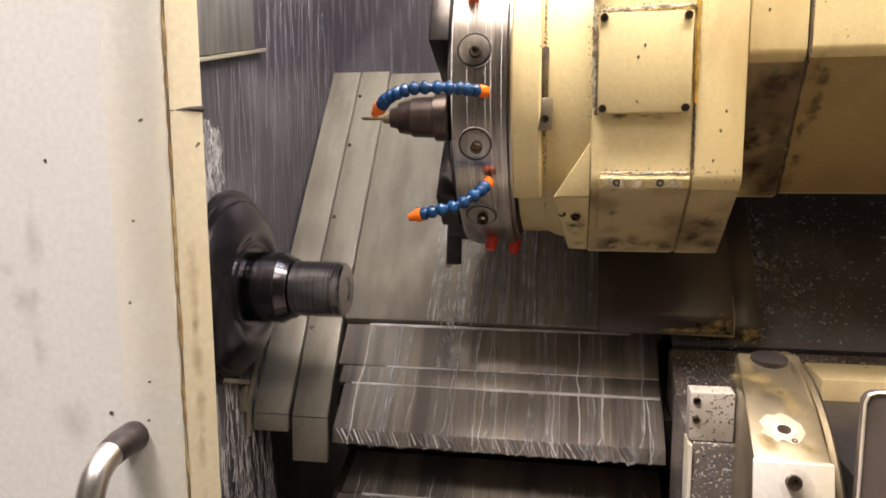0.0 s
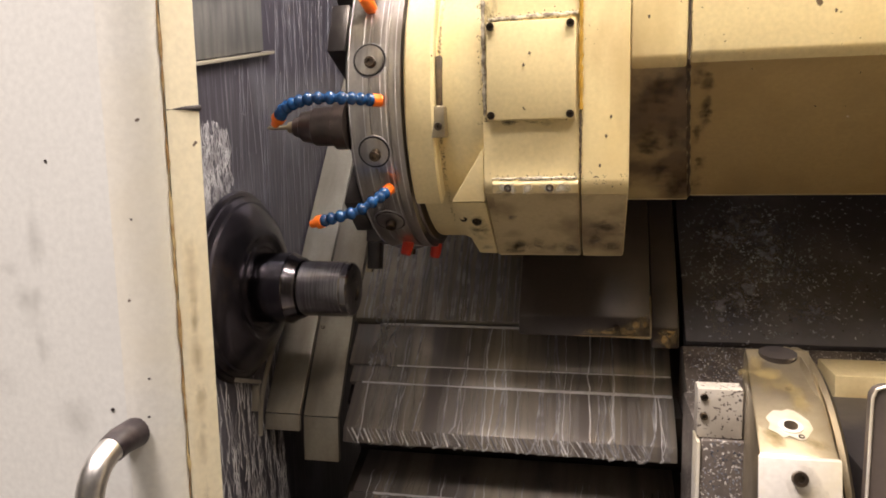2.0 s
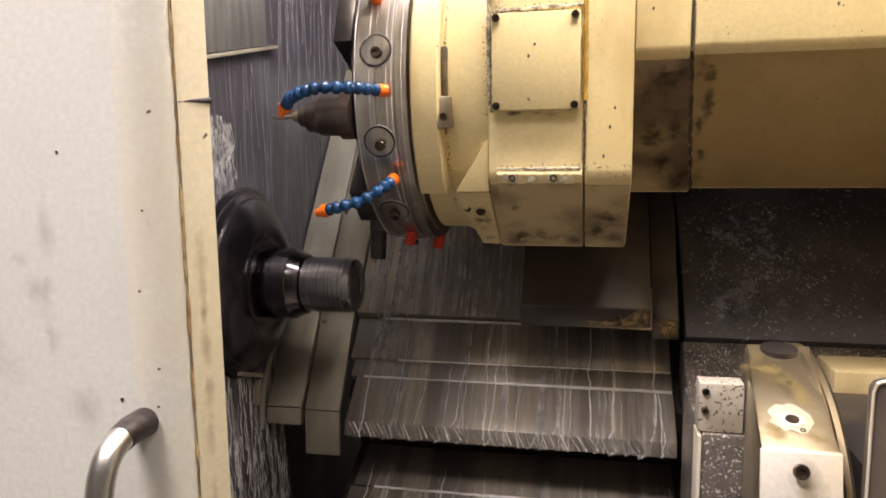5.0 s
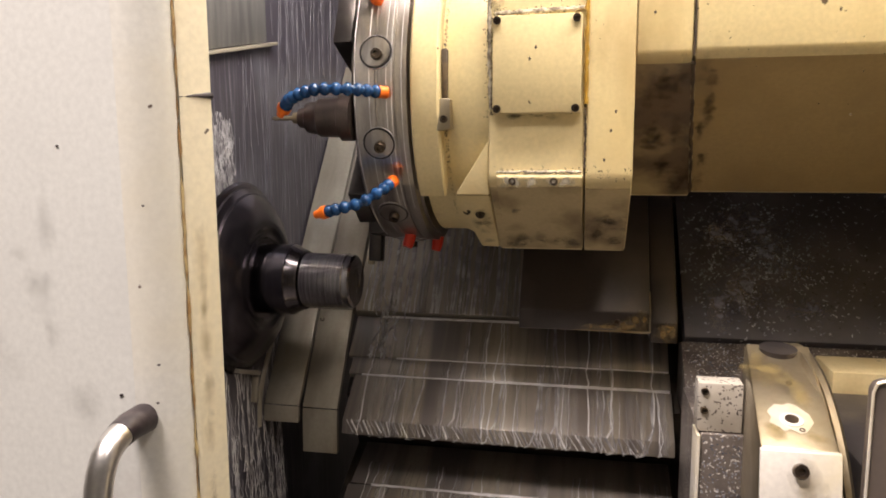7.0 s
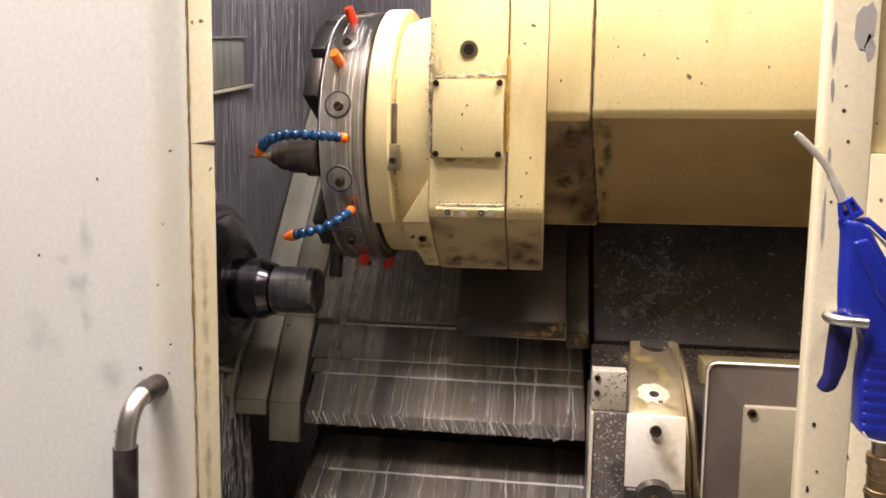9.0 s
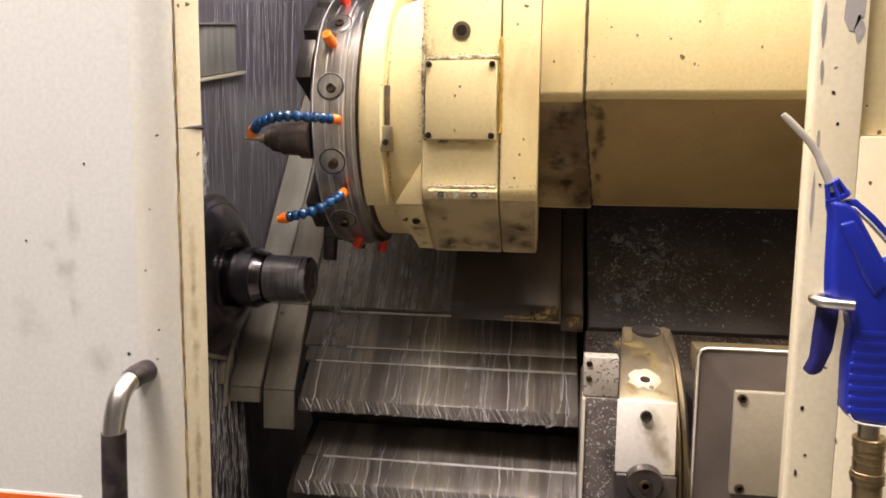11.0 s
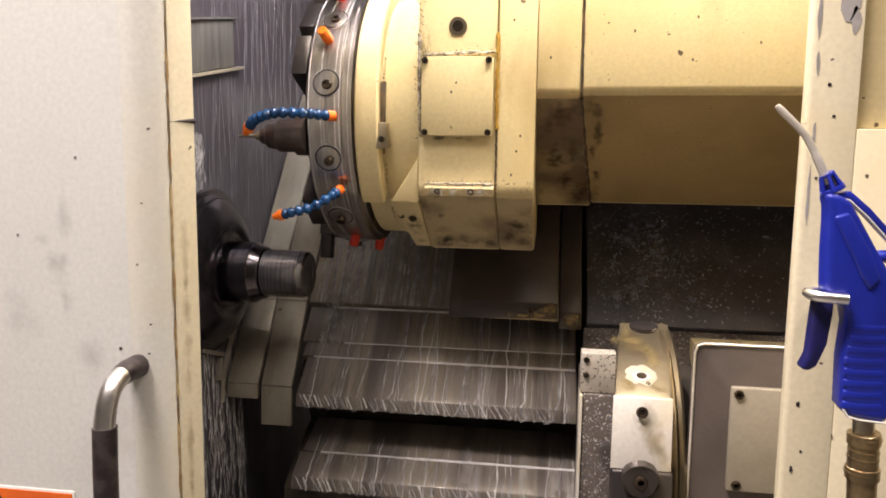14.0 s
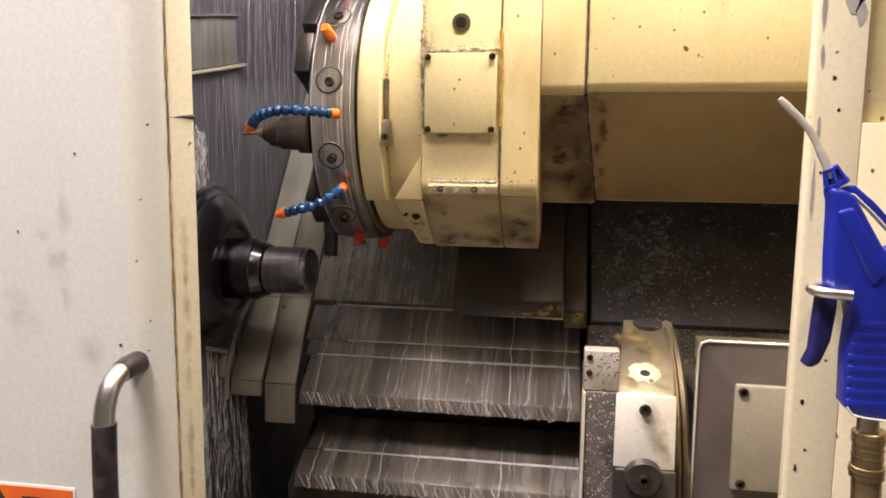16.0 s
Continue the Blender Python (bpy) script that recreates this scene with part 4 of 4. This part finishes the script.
part("drill", bm_lathe([(-0.428, 0.0), (-0.428, 0.0034), (-0.458, 0.0032), (-0.464, 0.0)], HY, HZ, 10), STEEL, dh, "thin twist drill")


def tool_holder(angle, long):
    """A clamped turning tool: block, wedge, shank and insert."""
    w = (rim(angle, 0, 1) - rim(angle, 0, 0)).normalized()
    u = Vector((1, 0, 0)).cross(w)

    def block(x0, x1, r0, r1, t):
        bm = bmesh.new()
        vs = [bm.verts.new(rim(angle, x, r) + u * s) for x in (x0, x1) for r in (r0, r1) for s in (-t, t)]
        for f in ((0, 1, 3, 2), (4, 6, 7, 5), (0, 4, 5, 1), (2, 3, 7, 6), (0, 2, 6, 4), (1, 5, 7, 3)):
            bm.faces.new([vs[i] for i in f])
        return finish(bm, 0.003)
    h = part("tool_holder", block(-0.362, -0.334, 0.12, R - 0.005, 0.038), BLACK, turret, "black steel tool holder")
    part("wedge", block(-0.366, -0.345, 0.16, R - 0.02, 0.014), HOLDER, h)
    if long:
        s = part("shank", block(-0.368, -0.345, R - 0.06, R + 0.040, 0.012), BLACK, h)
        part("insert", block(-0.372, -0.360, R + 0.032, R + 0.046, 0.006), STEEL, s, "carbide insert")


for k, long in ((-79, True), (24, False), (47, False), (71, False), (-109, False), (101, False), (-49, False)):
    tool_holder(k, long)

# bluish chip cover of the bed guard, its sheen put into the colour
CHIP_SHEEN = soft("blue_grey_chip_sheen", (0.27, 0.27, 0.34), 0.45, 1.0, 80.0)
guard = bpy.data.objects["chip_guard"]
rj = random.Random(91)
for k in range(14):
    x, y = (rj.gauss(0.30, 0.045), rj.uniform(1.54, 1.68)) if k < 10 else (rj.uniform(0.20, 0.27), rj.uniform(1.53, 1.57))
    blotch("chip_sheen_patch", (x, y, 1.068 + (y - 1.50) * 1.0240), (1, 0, 0), (0, 0.70, 0.716), rj.uniform(0.025, 0.05), rj.uniform(0.025, 0.06), CHIP_SHEEN, guard, 400 + k, "", 0.0012)
spots = []
for k in range(260):
    x, y = (rj.gauss(0.30, 0.05), rj.gauss(1.60, 0.05)) if k % 3 else (rj.uniform(0.18, 0.60), rj.uniform(1.51, 1.72))
    if x > 0.175 and y > 1.508:
        spots.append(((x, y, 1.068 + (y - 1.50) * 1.0240 + 0.0012), (0, -0.72, 0.70)))
flakes("dark_chips", spots, (0.0015, 0.0048), BLACK, "dark oily chips scattered on the bed guard", "metal chips", 92)
# smudges on the door
SMUDGE = soft("grey_door_smudge", (0.30, 0.28, 0.26), 0.5, 0.17, 30.0)
for k, (x, z, ru, rv) in enumerate(((-0.475, 1.255, 0.020, 0.030), (-0.472, 1.225, 0.010, 0.035), (-0.485, 1.270, 0.025, 0.016), (-0.500, 1.296, 0.018, 0.010), (-0.470, 1.330, 0.012, 0.060), (-0.53, 1.20, 0.03, 0.05), (-0.44, 1.16, 0.03, 0.03))):
    blotch("smudge", (x, 0.7998, z), *FLAT, ru, rv, SMUDGE, door, 430 + k, "", 0.0004)
RUST_RUN = soft("yellow_rust_run", (0.42, 0.27, 0.08), 0.6, 0.34, 50.0)
for k in range(9):
    z = 0.93 + 0.045 * k + rj.uniform(-0.02, 0.02)
    blotch("rust_run", (-0.3415, 0.8375, z), (0.013, 0.024, 0), (0, 0, 1), rj.uniform(0.005, 0.010), rj.uniform(0.025, 0.06), RUST_RUN, door, 470 + k, "", 0.0010)
# pale sealant smeared round the screws of the lower cover
SMEARED = soft("smeared_pale_sealant", (0.74, 0.70, 0.60), 0.5, 1.0, 90.0)
for k, x in enumerate((-0.112, -0.098, -0.075, -0.048, -0.030)):
    blotch("sealant_smear", (x, 1.2440, 1.3420), (1, 0, 0), (0, 0.25, -0.97), 0.014, 0.010, SMEARED, low, 450 + k, "", 0.0016)

# ---- spindle: chuck and workpiece ----
SY, SZ = 1.42, 1.160
chuck = thing("chuck", (-0.56, SY, SZ), "dark wet lathe chuck turning beside the wall", "lathe chuck")
part("chuck_body", bm_lathe([(-0.68, 0.0), (-0.68, 0.170), (-0.597, 0.170), (-0.594, 0.166), (-0.592, 0.160), (-0.588, 0.159), (-0.586, 0.155), (-0.582, 0.150), (-0.577, 0.148),
      (-0.570, 0.140), (-0.563, 0.128), (-0.557, 0.114), (-0.553, 0.100), (-0.553, 0.092), (-0.558, 0.084), (-0.560, 0.0)], SY, SZ, 96), CHUCK, chuck, "", 14)
part("collet_ring", bm_lathe([(-0.561, 0.0), (-0.561, 0.080), (-0.557, 0.079), (-0.555, 0.073), (-0.558, 0.070), (-0.558, 0.0)], SY, SZ, 80), CHUCK, chuck, "stepped collet nose", 14)
work = thing("workpiece", (-0.46, SY, SZ), "stepped turned steel workpiece held in the chuck", "workpiece")
part("large_diameter", bm_lathe([(-0.559, 0.0), (-0.559, 0.060), (-0.557, 0.0615), (-0.500, 0.0615), (-0.4985, 0.060), (-0.486, 0.054), (-0.480, 0.052), (-0.479, 0.0)], SY, SZ, 80), WORK_DARK, work, "dark oily large diameter", 10)
part("small_diameter", bm_lathe([(-0.4795, 0.0), (-0.4795, 0.0465), (-0.477, 0.0475), (-0.403, 0.0475), (-0.4015, 0.0462), (-0.392, 0.0455), (-0.389, 0.042), (-0.389, 0.022), (-0.391, 0.020), (-0.391, 0.0)], SY, SZ, 80), WORK, work, "freshly turned bright end", 10)

# plate on the headstock wall
wp = thing("wall_plate", (-0.598, 1.45, 1.59), "grey inspection plate on the headstock wall", "access plate")


def tip(bm):
    for v in bm.verts:
        v.co.z += (v.co.y - 1.575) * 0.19
    return bm


part("plate", tip(bm_box(-0.600, -0.595, 1.20, 1.545, 1.592, 1.688, 0.001)), PLATE, wp)
part("top_ledge", tip(bm_box(-0.600, -0.588, 1.20, 1.555, 1.690, 1.694, 0.001)), PLATE, wp)
part("bottom_ledge", tip(bm_box(-0.600, -0.586, 1.20, 1.575, 1.584, 1.590, 0.001)), TAN, wp, "bright bottom ledge")

# ---- tailstock ----
tail = thing("tailstock", (0.3, 1.2, 0.2), "oily steel tailstock with a grey casting and a bolted block", "tailstock")
def skew(bm):
    """The block stands a little askew on its base."""
    for v in bm.verts:
        v.co.x += (v.co.y - 1.0) * 0.11
    return bm


blk = part("block", skew(bm_prism([(0.974, 1.0), (1.0, 1.083), (1.20, 1.139), (1.215, 1.13), (1.215, 0.95), (0.974, 0.95)], 0.179, 0.254, "x", 0.003)), STEEL, tail, "stained ground-steel block")
part("face_plate", skew(bm_prism([(0.968, 0.995), (0.994, 1.083), (1.001, 1.083), (0.977, 0.992)], 0.178, 0.255, "x", 0.001)), BRIGHT, blk, "bright face plate")
part("rear_boss", bm_tube([(0.237, 1.19, 1.12), (0.237, 1.188, 1.1385)], 0.022, 28), BLACK, blk, "round black boss")
bolt(blk, (0.214, 0.984, 1.067), (0, -0.95, 0.3), 0.008, 0.004)
bolt(blk, (0.233, 1.117, 1.1155), (0, -0.27, 0.96), 0.004, 0.001)
part("lower_block", bm_box(0.176, 0.254, 0.962, 1.0, 0.70, 0.994, 0.004), DARK, tail)
part("cap_nut", bm_tube([(0.212, 0.965, 0.989), (0.212, 0.952, 0.986), (0.212, 0.950, 0.986)], [0.0235, 0.0235, 0.020], 32), BLACK, tail, "round black cap nut")
bolt(tail, (0.212, 0.950, 0.986), (0, -1, 0), 0.009, 0.003)
part("dowel", bm_tube([(0.219, 1.05, 1.08), (0.219, 1.045, 1.0985)], 0.012, 20), BRIGHT, blk)
part("oil_hole", bm_tube([(0.219, 1.05, 1.08), (0.219, 1.0445, 1.1)], 0.007, 16), SCREW, blk)
part("quill_ring", bm_lathe([(0.257, 0.10), (0.257, 0.212), (0.262, 0.216), (0.266, 0.212), (0.267, 0.205), (0.268, 0.212), (0.273, 0.216), (0.277, 0.212), (0.277, 0.10)], 1.20, 0.92, 64), STEEL, tail, "oily steel ring")
part("casting", bm_prism([(0.278, 0.30), (0.278, 1.150), (0.282, 1.157), (0.289, 1.160), (0.90, 1.160), (0.90, 0.30)], 1.0, 1.012, "y", 0.003), GREY, tail, "grey painted guard plate")
part("casting_core", bm_box(0.31, 0.88, 1.0125, 1.36, 0.30, 1.03, 0.004), DARK, tail)
pl = part("tail_cover", bm_box(0.326, 0.62, 0.990, 1.001, 0.965, 1.106, 0.003), TAN, tail, "tan cover plate with dark screws")
for x, z in ((0.335, 1.097), (0.338, 0.974)):
    bolt(pl, (x, 0.990, z), (0, -1, 0), 0.0065, 0.003)
# reflection on the block round the dowel, put in as a pale patch
REFLECTION = material("painted_reflection", (0.72, 0.66, 0.54), 0.3, 0.5, second=(0.62, 0.55, 0.40), scale=30)
slope = ((1, 0.0, 0.0), (0, 0.963, 0.27))
blotch("bright_patch", (0.219, 1.050, 1.0975), *slope, 0.024, 0.026, REFLECTION, blk, 301, "rubbed bright patch round the dowel", 0.0012)
for k, (cx, cy, ru, rv) in enumerate(((0.212, 1.140, 0.030, 0.045), (0.240, 1.090, 0.016, 0.040), (0.200, 1.030, 0.018, 0.024), (0.238, 1.020, 0.016, 0.018))):
    blotch("oil_stain", (cx, cy, 1.083 + (cy - 1.0) * 0.28), *slope, ru, rv, SOFT_OIL, blk, 310 + k, "", 0.0006)
blotch("oil_stain", (0.224, 0.9805, 1.040), (1, 0, 0.6), (-0.4, 0.28, 0.95), 0.024, 0.044, SOFT_OIL, blk, 321, "yellow oil run on the face plate", 0.0016)
bolt(blk, (0.226, 1.030, 1.0925), (0, -0.27, 0.96), 0.0035, 0.001)
part("casting_edge", bm_tube([(0.2795, 0.999, 0.45), (0.2795, 0.999, 1.148), (0.2825, 0.999, 1.1565), (0.290, 0.999, 1.1595), (0.90, 0.999, 1.1595)], 0.0016, 6), BRIGHT, tail, "pale edge of the guard plate")
part("rear_shelf", bm_box(0.36, 0.92, 1.37, 1.46, 1.00, 1.058, 0.003), CREAM, tail, "cream strip behind the casting")
part("end_bracket", bm_box(0.142, 0.196, 1.17, 1.20, 1.030, 1.094, 0.002), SPECKLED, tail, "bright bracket with two screws")
for z in (1.083, 1.058):
    bolt(tail, (0.150, 1.17, z), (0, -1, 0), 0.005, 0.003)
part("base", bm_box(0.146, 0.20, 1.165, 1.35, 0.30, 1.029, 0.003), CHIPPY, tail, "chip-strewn steel base")

part("base_edge", bm_box(0.141, 0.1455, 1.160, 1.20, 0.30, 1.028, 0.001), BRIGHT, tail, "bright edge strip")
rb = random.Random(51)
tagged(part("base_chips", flake_mesh([((rb.uniform(0.15, 0.198), 1.1645, rb.uniform(0.80, 1.03)), (0, -1, 0)) for _ in range(320)], (0.0008, 0.003), 12), CHIPS, tail, "fine bright chips stuck to the base", 5), kind="stuff")

# ---- air gun ----
gun = thing("air_gun", (0.335, 0.672, 1.29), "blue plastic air blow gun hanging on a hook", "air gun")
GY = 0.672
part("body", bm_prism([(0.3060, 1.371), (0.3092, 1.359), (0.3098, 1.346), (0.3103, 1.316), (0.3116, 1.288), (0.3200, 1.2825), (0.3270, 1.2790), (0.3300, 1.264), (0.3282, 1.235), (0.3297, 1.196), (0.3350, 1.186),
     (0.3663, 1.1815), (0.3682, 1.190), (0.3643, 1.248), (0.3610, 1.283), (0.3600, 1.306), (0.3488, 1.325), (0.3260, 1.364), (0.3172, 1.370)], GY - 0.0120, GY + 0.0120, "y", 0.0070, 4), GUN, gun)
part("side_ridge", bm_prism([(0.3120, 1.352), (0.3240, 1.356), (0.3440, 1.322), (0.3520, 1.302), (0.3440, 1.292), (0.3360, 1.304), (0.3220, 1.332)], GY - 0.0142, GY - 0.0080, "y", 0.0050, 4), GUN, gun)
for k in range(8):
    z = 1.2620 - k * 0.0094
    x0 = 0.3335 - 0.0014 * min(k, 3) + 0.0003 * max(0, k - 3)
    part("grip_rib", bm_prism([(x0, z + 0.0036), (0.3475, z + 0.0030), (0.3612, z + 0.0038), (0.3614, z - 0.0042), (0.3475, z - 0.0050), (x0, z - 0.0042)], GY - 0.0122, GY + 0.0122, "y", 0.0018, 3), GUN, gun)
part("trigger", bm_prism([(0.3060, 1.284), (0.3200, 1.282), (0.3198, 1.270), (0.3172, 1.2455), (0.3103, 1.2262), (0.3040, 1.2222), (0.2979, 1.2235), (0.3030, 1.2357), (0.3042, 1.2583)], GY - 0.008, GY + 0.008, "y", 0.0028, 3), GUNDARK, gun, "dark blue lever trigger")
part("nozzle_tube", bm_tube(spline([(0.3105, GY, 1.378), (0.3030, GY, 1.394), (0.2942, GY, 1.4107), (0.2864, GY, 1.4212), (0.2669, GY, 1.4405)], 6), [0.0037] * 9 + [0.0030] * 15 + [0.0022], 14), BRIGHT, gun, "bent chromed nozzle tube")
# the slotted collar round the nozzle: two rings joined by fins
for p, q, r in (((0.3085, 1.3860), (0.3098, 1.3838), 0.0062), ((0.3135, 1.3745), (0.3152, 1.3715), 0.0098)):
    part("collar_ring", bm_tube([(p[0], GY, p[1]), (q[0], GY, q[1])], r, 18), GUN, gun)
for k in range(6):
    a = radians(60 * k + 20)
    c, d = math.cos(a), math.sin(a)
    part("collar_fin", bm_tube([(0.3092 + 0.0052 * c * 0.9, GY + 0.0052 * d, 1.385 + 0.0052 * c * 0.45), (0.3145 + 0.0086 * c * 0.9, GY + 0.0086 * d, 1.372 + 0.0086 * c * 0.45)], [0.0014, 0.0018], 6), GUN, gun)
part("collar", bm_tube([(0.3095, GY, 1.384), (0.3150, GY, 1.371)], [0.0035, 0.0050], 12), GUNDARK, gun)
strap = part("hanging_strap", bm_prism([(0.3150, 1.3690), (0.3262, 1.3725), (0.3420, 1.3590), (0.3800, 1.3180), (0.3760, 1.3140), (0.3400, 1.3520), (0.3250, 1.3650)], GY - 0.0065, GY + 0.0065, "y", 0.0015, 2), GUN, gun, "blue strap bridging collar and hook")
# highlight under the strap, drawn as a thin white line
part("strap_highlight", bm_tube([(0.3185, GY - 0.0062, 1.3668), (0.3256, GY - 0.0068, 1.3648), (0.3400, GY - 0.0068, 1.3516), (0.3760, GY - 0.0068, 1.3136)], 0.0009, 8), PLASTIC_WHITE, strap, "white highlight painted along the strap edge")
part("hanging_hook", bm_tube(spline([(0.3460, GY, 1.3130), (0.3540, GY, 1.3190), (0.3620, GY, 1.3190), (0.3760, GY, 1.3160), (0.3820, GY, 1.3000), (0.3740, GY, 1.2880), (0.3600, GY, 1.2860)], 6), 0.0052, 12), GUN, gun, "curved hanging hook")
part("stub", bm_tube([(0.3530, GY, 1.184), (0.3535, GY, 1.168)], 0.0085, 20), STEEL, gun, "steel threaded stub")
cp = part("hose_coupling", bm_tube([(0.3542, GY, 1.1700), (0.3543, GY, 1.1690), (0.3546, GY, 1.1600), (0.3547, GY, 1.1595), (0.3552, GY, 1.1400), (0.3553, GY, 1.1395), (0.3556, GY, 1.1300), (0.3557, GY, 1.1295), (0.3575, GY, 1.085)],
     [0.0120, 0.0130, 0.0130, 0.0118, 0.0122, 0.0134, 0.0134, 0.0116, 0.0112], 24), BRASS, gun, "brass hose coupling")
for z, r in ((1.1655, 0.0134), (1.1545, 0.0124), (1.1480, 0.0125), (1.1350, 0.0138)):
    part("coupling_ring", bm_tube([(0.3549, GY, z + 0.0008), (0.3549, GY, z - 0.0008)], r, 24), BRASS, cp)
# the grip's lower highlight, drawn as a white bead
part("butt_highlight", bm_tube([(0.3315, GY - 0.0118, 1.1925), (0.3355, GY - 0.0128, 1.1866), (0.3440, GY - 0.0128, 1.1845), (0.3665, GY - 0.0118, 1.1825)], 0.0009, 8), PLASTIC_WHITE, gun, "white highlight painted along the foot of the grip")
part("air_hose", bm_tube(spline([(0.3572, GY, 1.09), (0.359, GY, 1.02), (0.365, GY, 0.85), (0.40, GY, 0.55), (0.50, GY, 0.2), (0.8, GY, 0.015)], 8), 0.0095, 14), HOSE, gun, "tan air hose")
hook = thing("gun_hook", (0.345, 0.80, 1.285), "bent chromed wire hook on the front panel", "hook")
part("wire", bm_tube(spline([(0.362, 0.803, 1.270), (0.345, 0.74, 1.278), (0.322, 0.692, 1.285), (0.306, 0.680, 1.287), (0.301, 0.668, 1.287), (0.306, 0.656, 1.287), (0.326, 0.654, 1.286)], 6), 0.0045, 12), CHROME, hook)


# ---- what moves ----
TURRET = [
    (0, 0.151, 0.0064, 0.0107),
    (0.3, 0.151, 0.0063, 0.0105),
    (0.4, 0.148, 0.0063, 0.0105),
    (0.5, 0.134, 0.0053, 0.0088),
    (0.6, 0.08, 0.0036, 0.006),
    (0.7, 0.027, 0.0027, 0.0045),
    (0.8, 0.003, 0.0024, 0.004),
    (0.9, 0, 0.0021, 0.0035),
    (1, 0, 0.002, 0.0033),
    (1.5, 0, 0.0008, 0.0013),
    (2, 0, -0.0006, -0.001),
    (2.5, 0, -0.001, -0.0017),
    (3, 0, -0.0022, -0.0037),
    (3.5, 0, -0.0032, -0.0053),
    (4, -0.001, -0.0044, -0.0073),
    (4.6, -0.001, -0.0051, -0.0085),
    (5.0, 0, 0.0036, 0.006),
    (6.0, 0, 0.0024, 0.004),
    (6.5, 0, 0.0012, 0.002),
    (7, 0, -0.0002, -0.0003),
    (7.5, -0.001, -0.0008, -0.0013),
    (8, -0.0015, -0.0022, -0.0037),
    (8.5, -0.0013, -0.0027, -0.0045),
    (9, -0.0007, -0.0038, -0.0063),
    (9.6, -0.0005, -0.0048, -0.008),
    (10.0, 0.0, 0.0024, 0.004),
    (11, 0.0003, 0.0006, 0.001),
    (11.5, 0.0003, 0.0, 0),
    (12, 0.0005, -0.0003, -0.0005),
    (12.5, 0, 0.0, 0),
    (13, 0, -0.0004, -0.0007),
    (13.5, 0, -0.0009, -0.0015),
    (14, 0, -0.0012, -0.002),
    (14.5, 0, -0.0012, -0.002),
    (15, 0, -0.0016, -0.0027),
    (15.5, 0.0008, -0.002, -0.0034),
    (16, 0.0015, -0.0023, -0.0038),
]


def motions():
    walk(turret, [(t, pose(dx, AY + dy, 1.08 + dz)) for t, dx, dy, dz in TURRET])
    walk(streams, [(t, pose(-0.28 + dx, 1.60, 1.07)) for t, dx, dy, dz in TURRET])
    turns = [(k / 10, 77.0 * k) for k in range(161)]
    walk(chuck, [(t, pose(-0.56, SY, SZ, a)) for t, a in turns])
    walk(work, [(t, pose(-0.46, SY, SZ, a)) for t, a in turns])


motions()
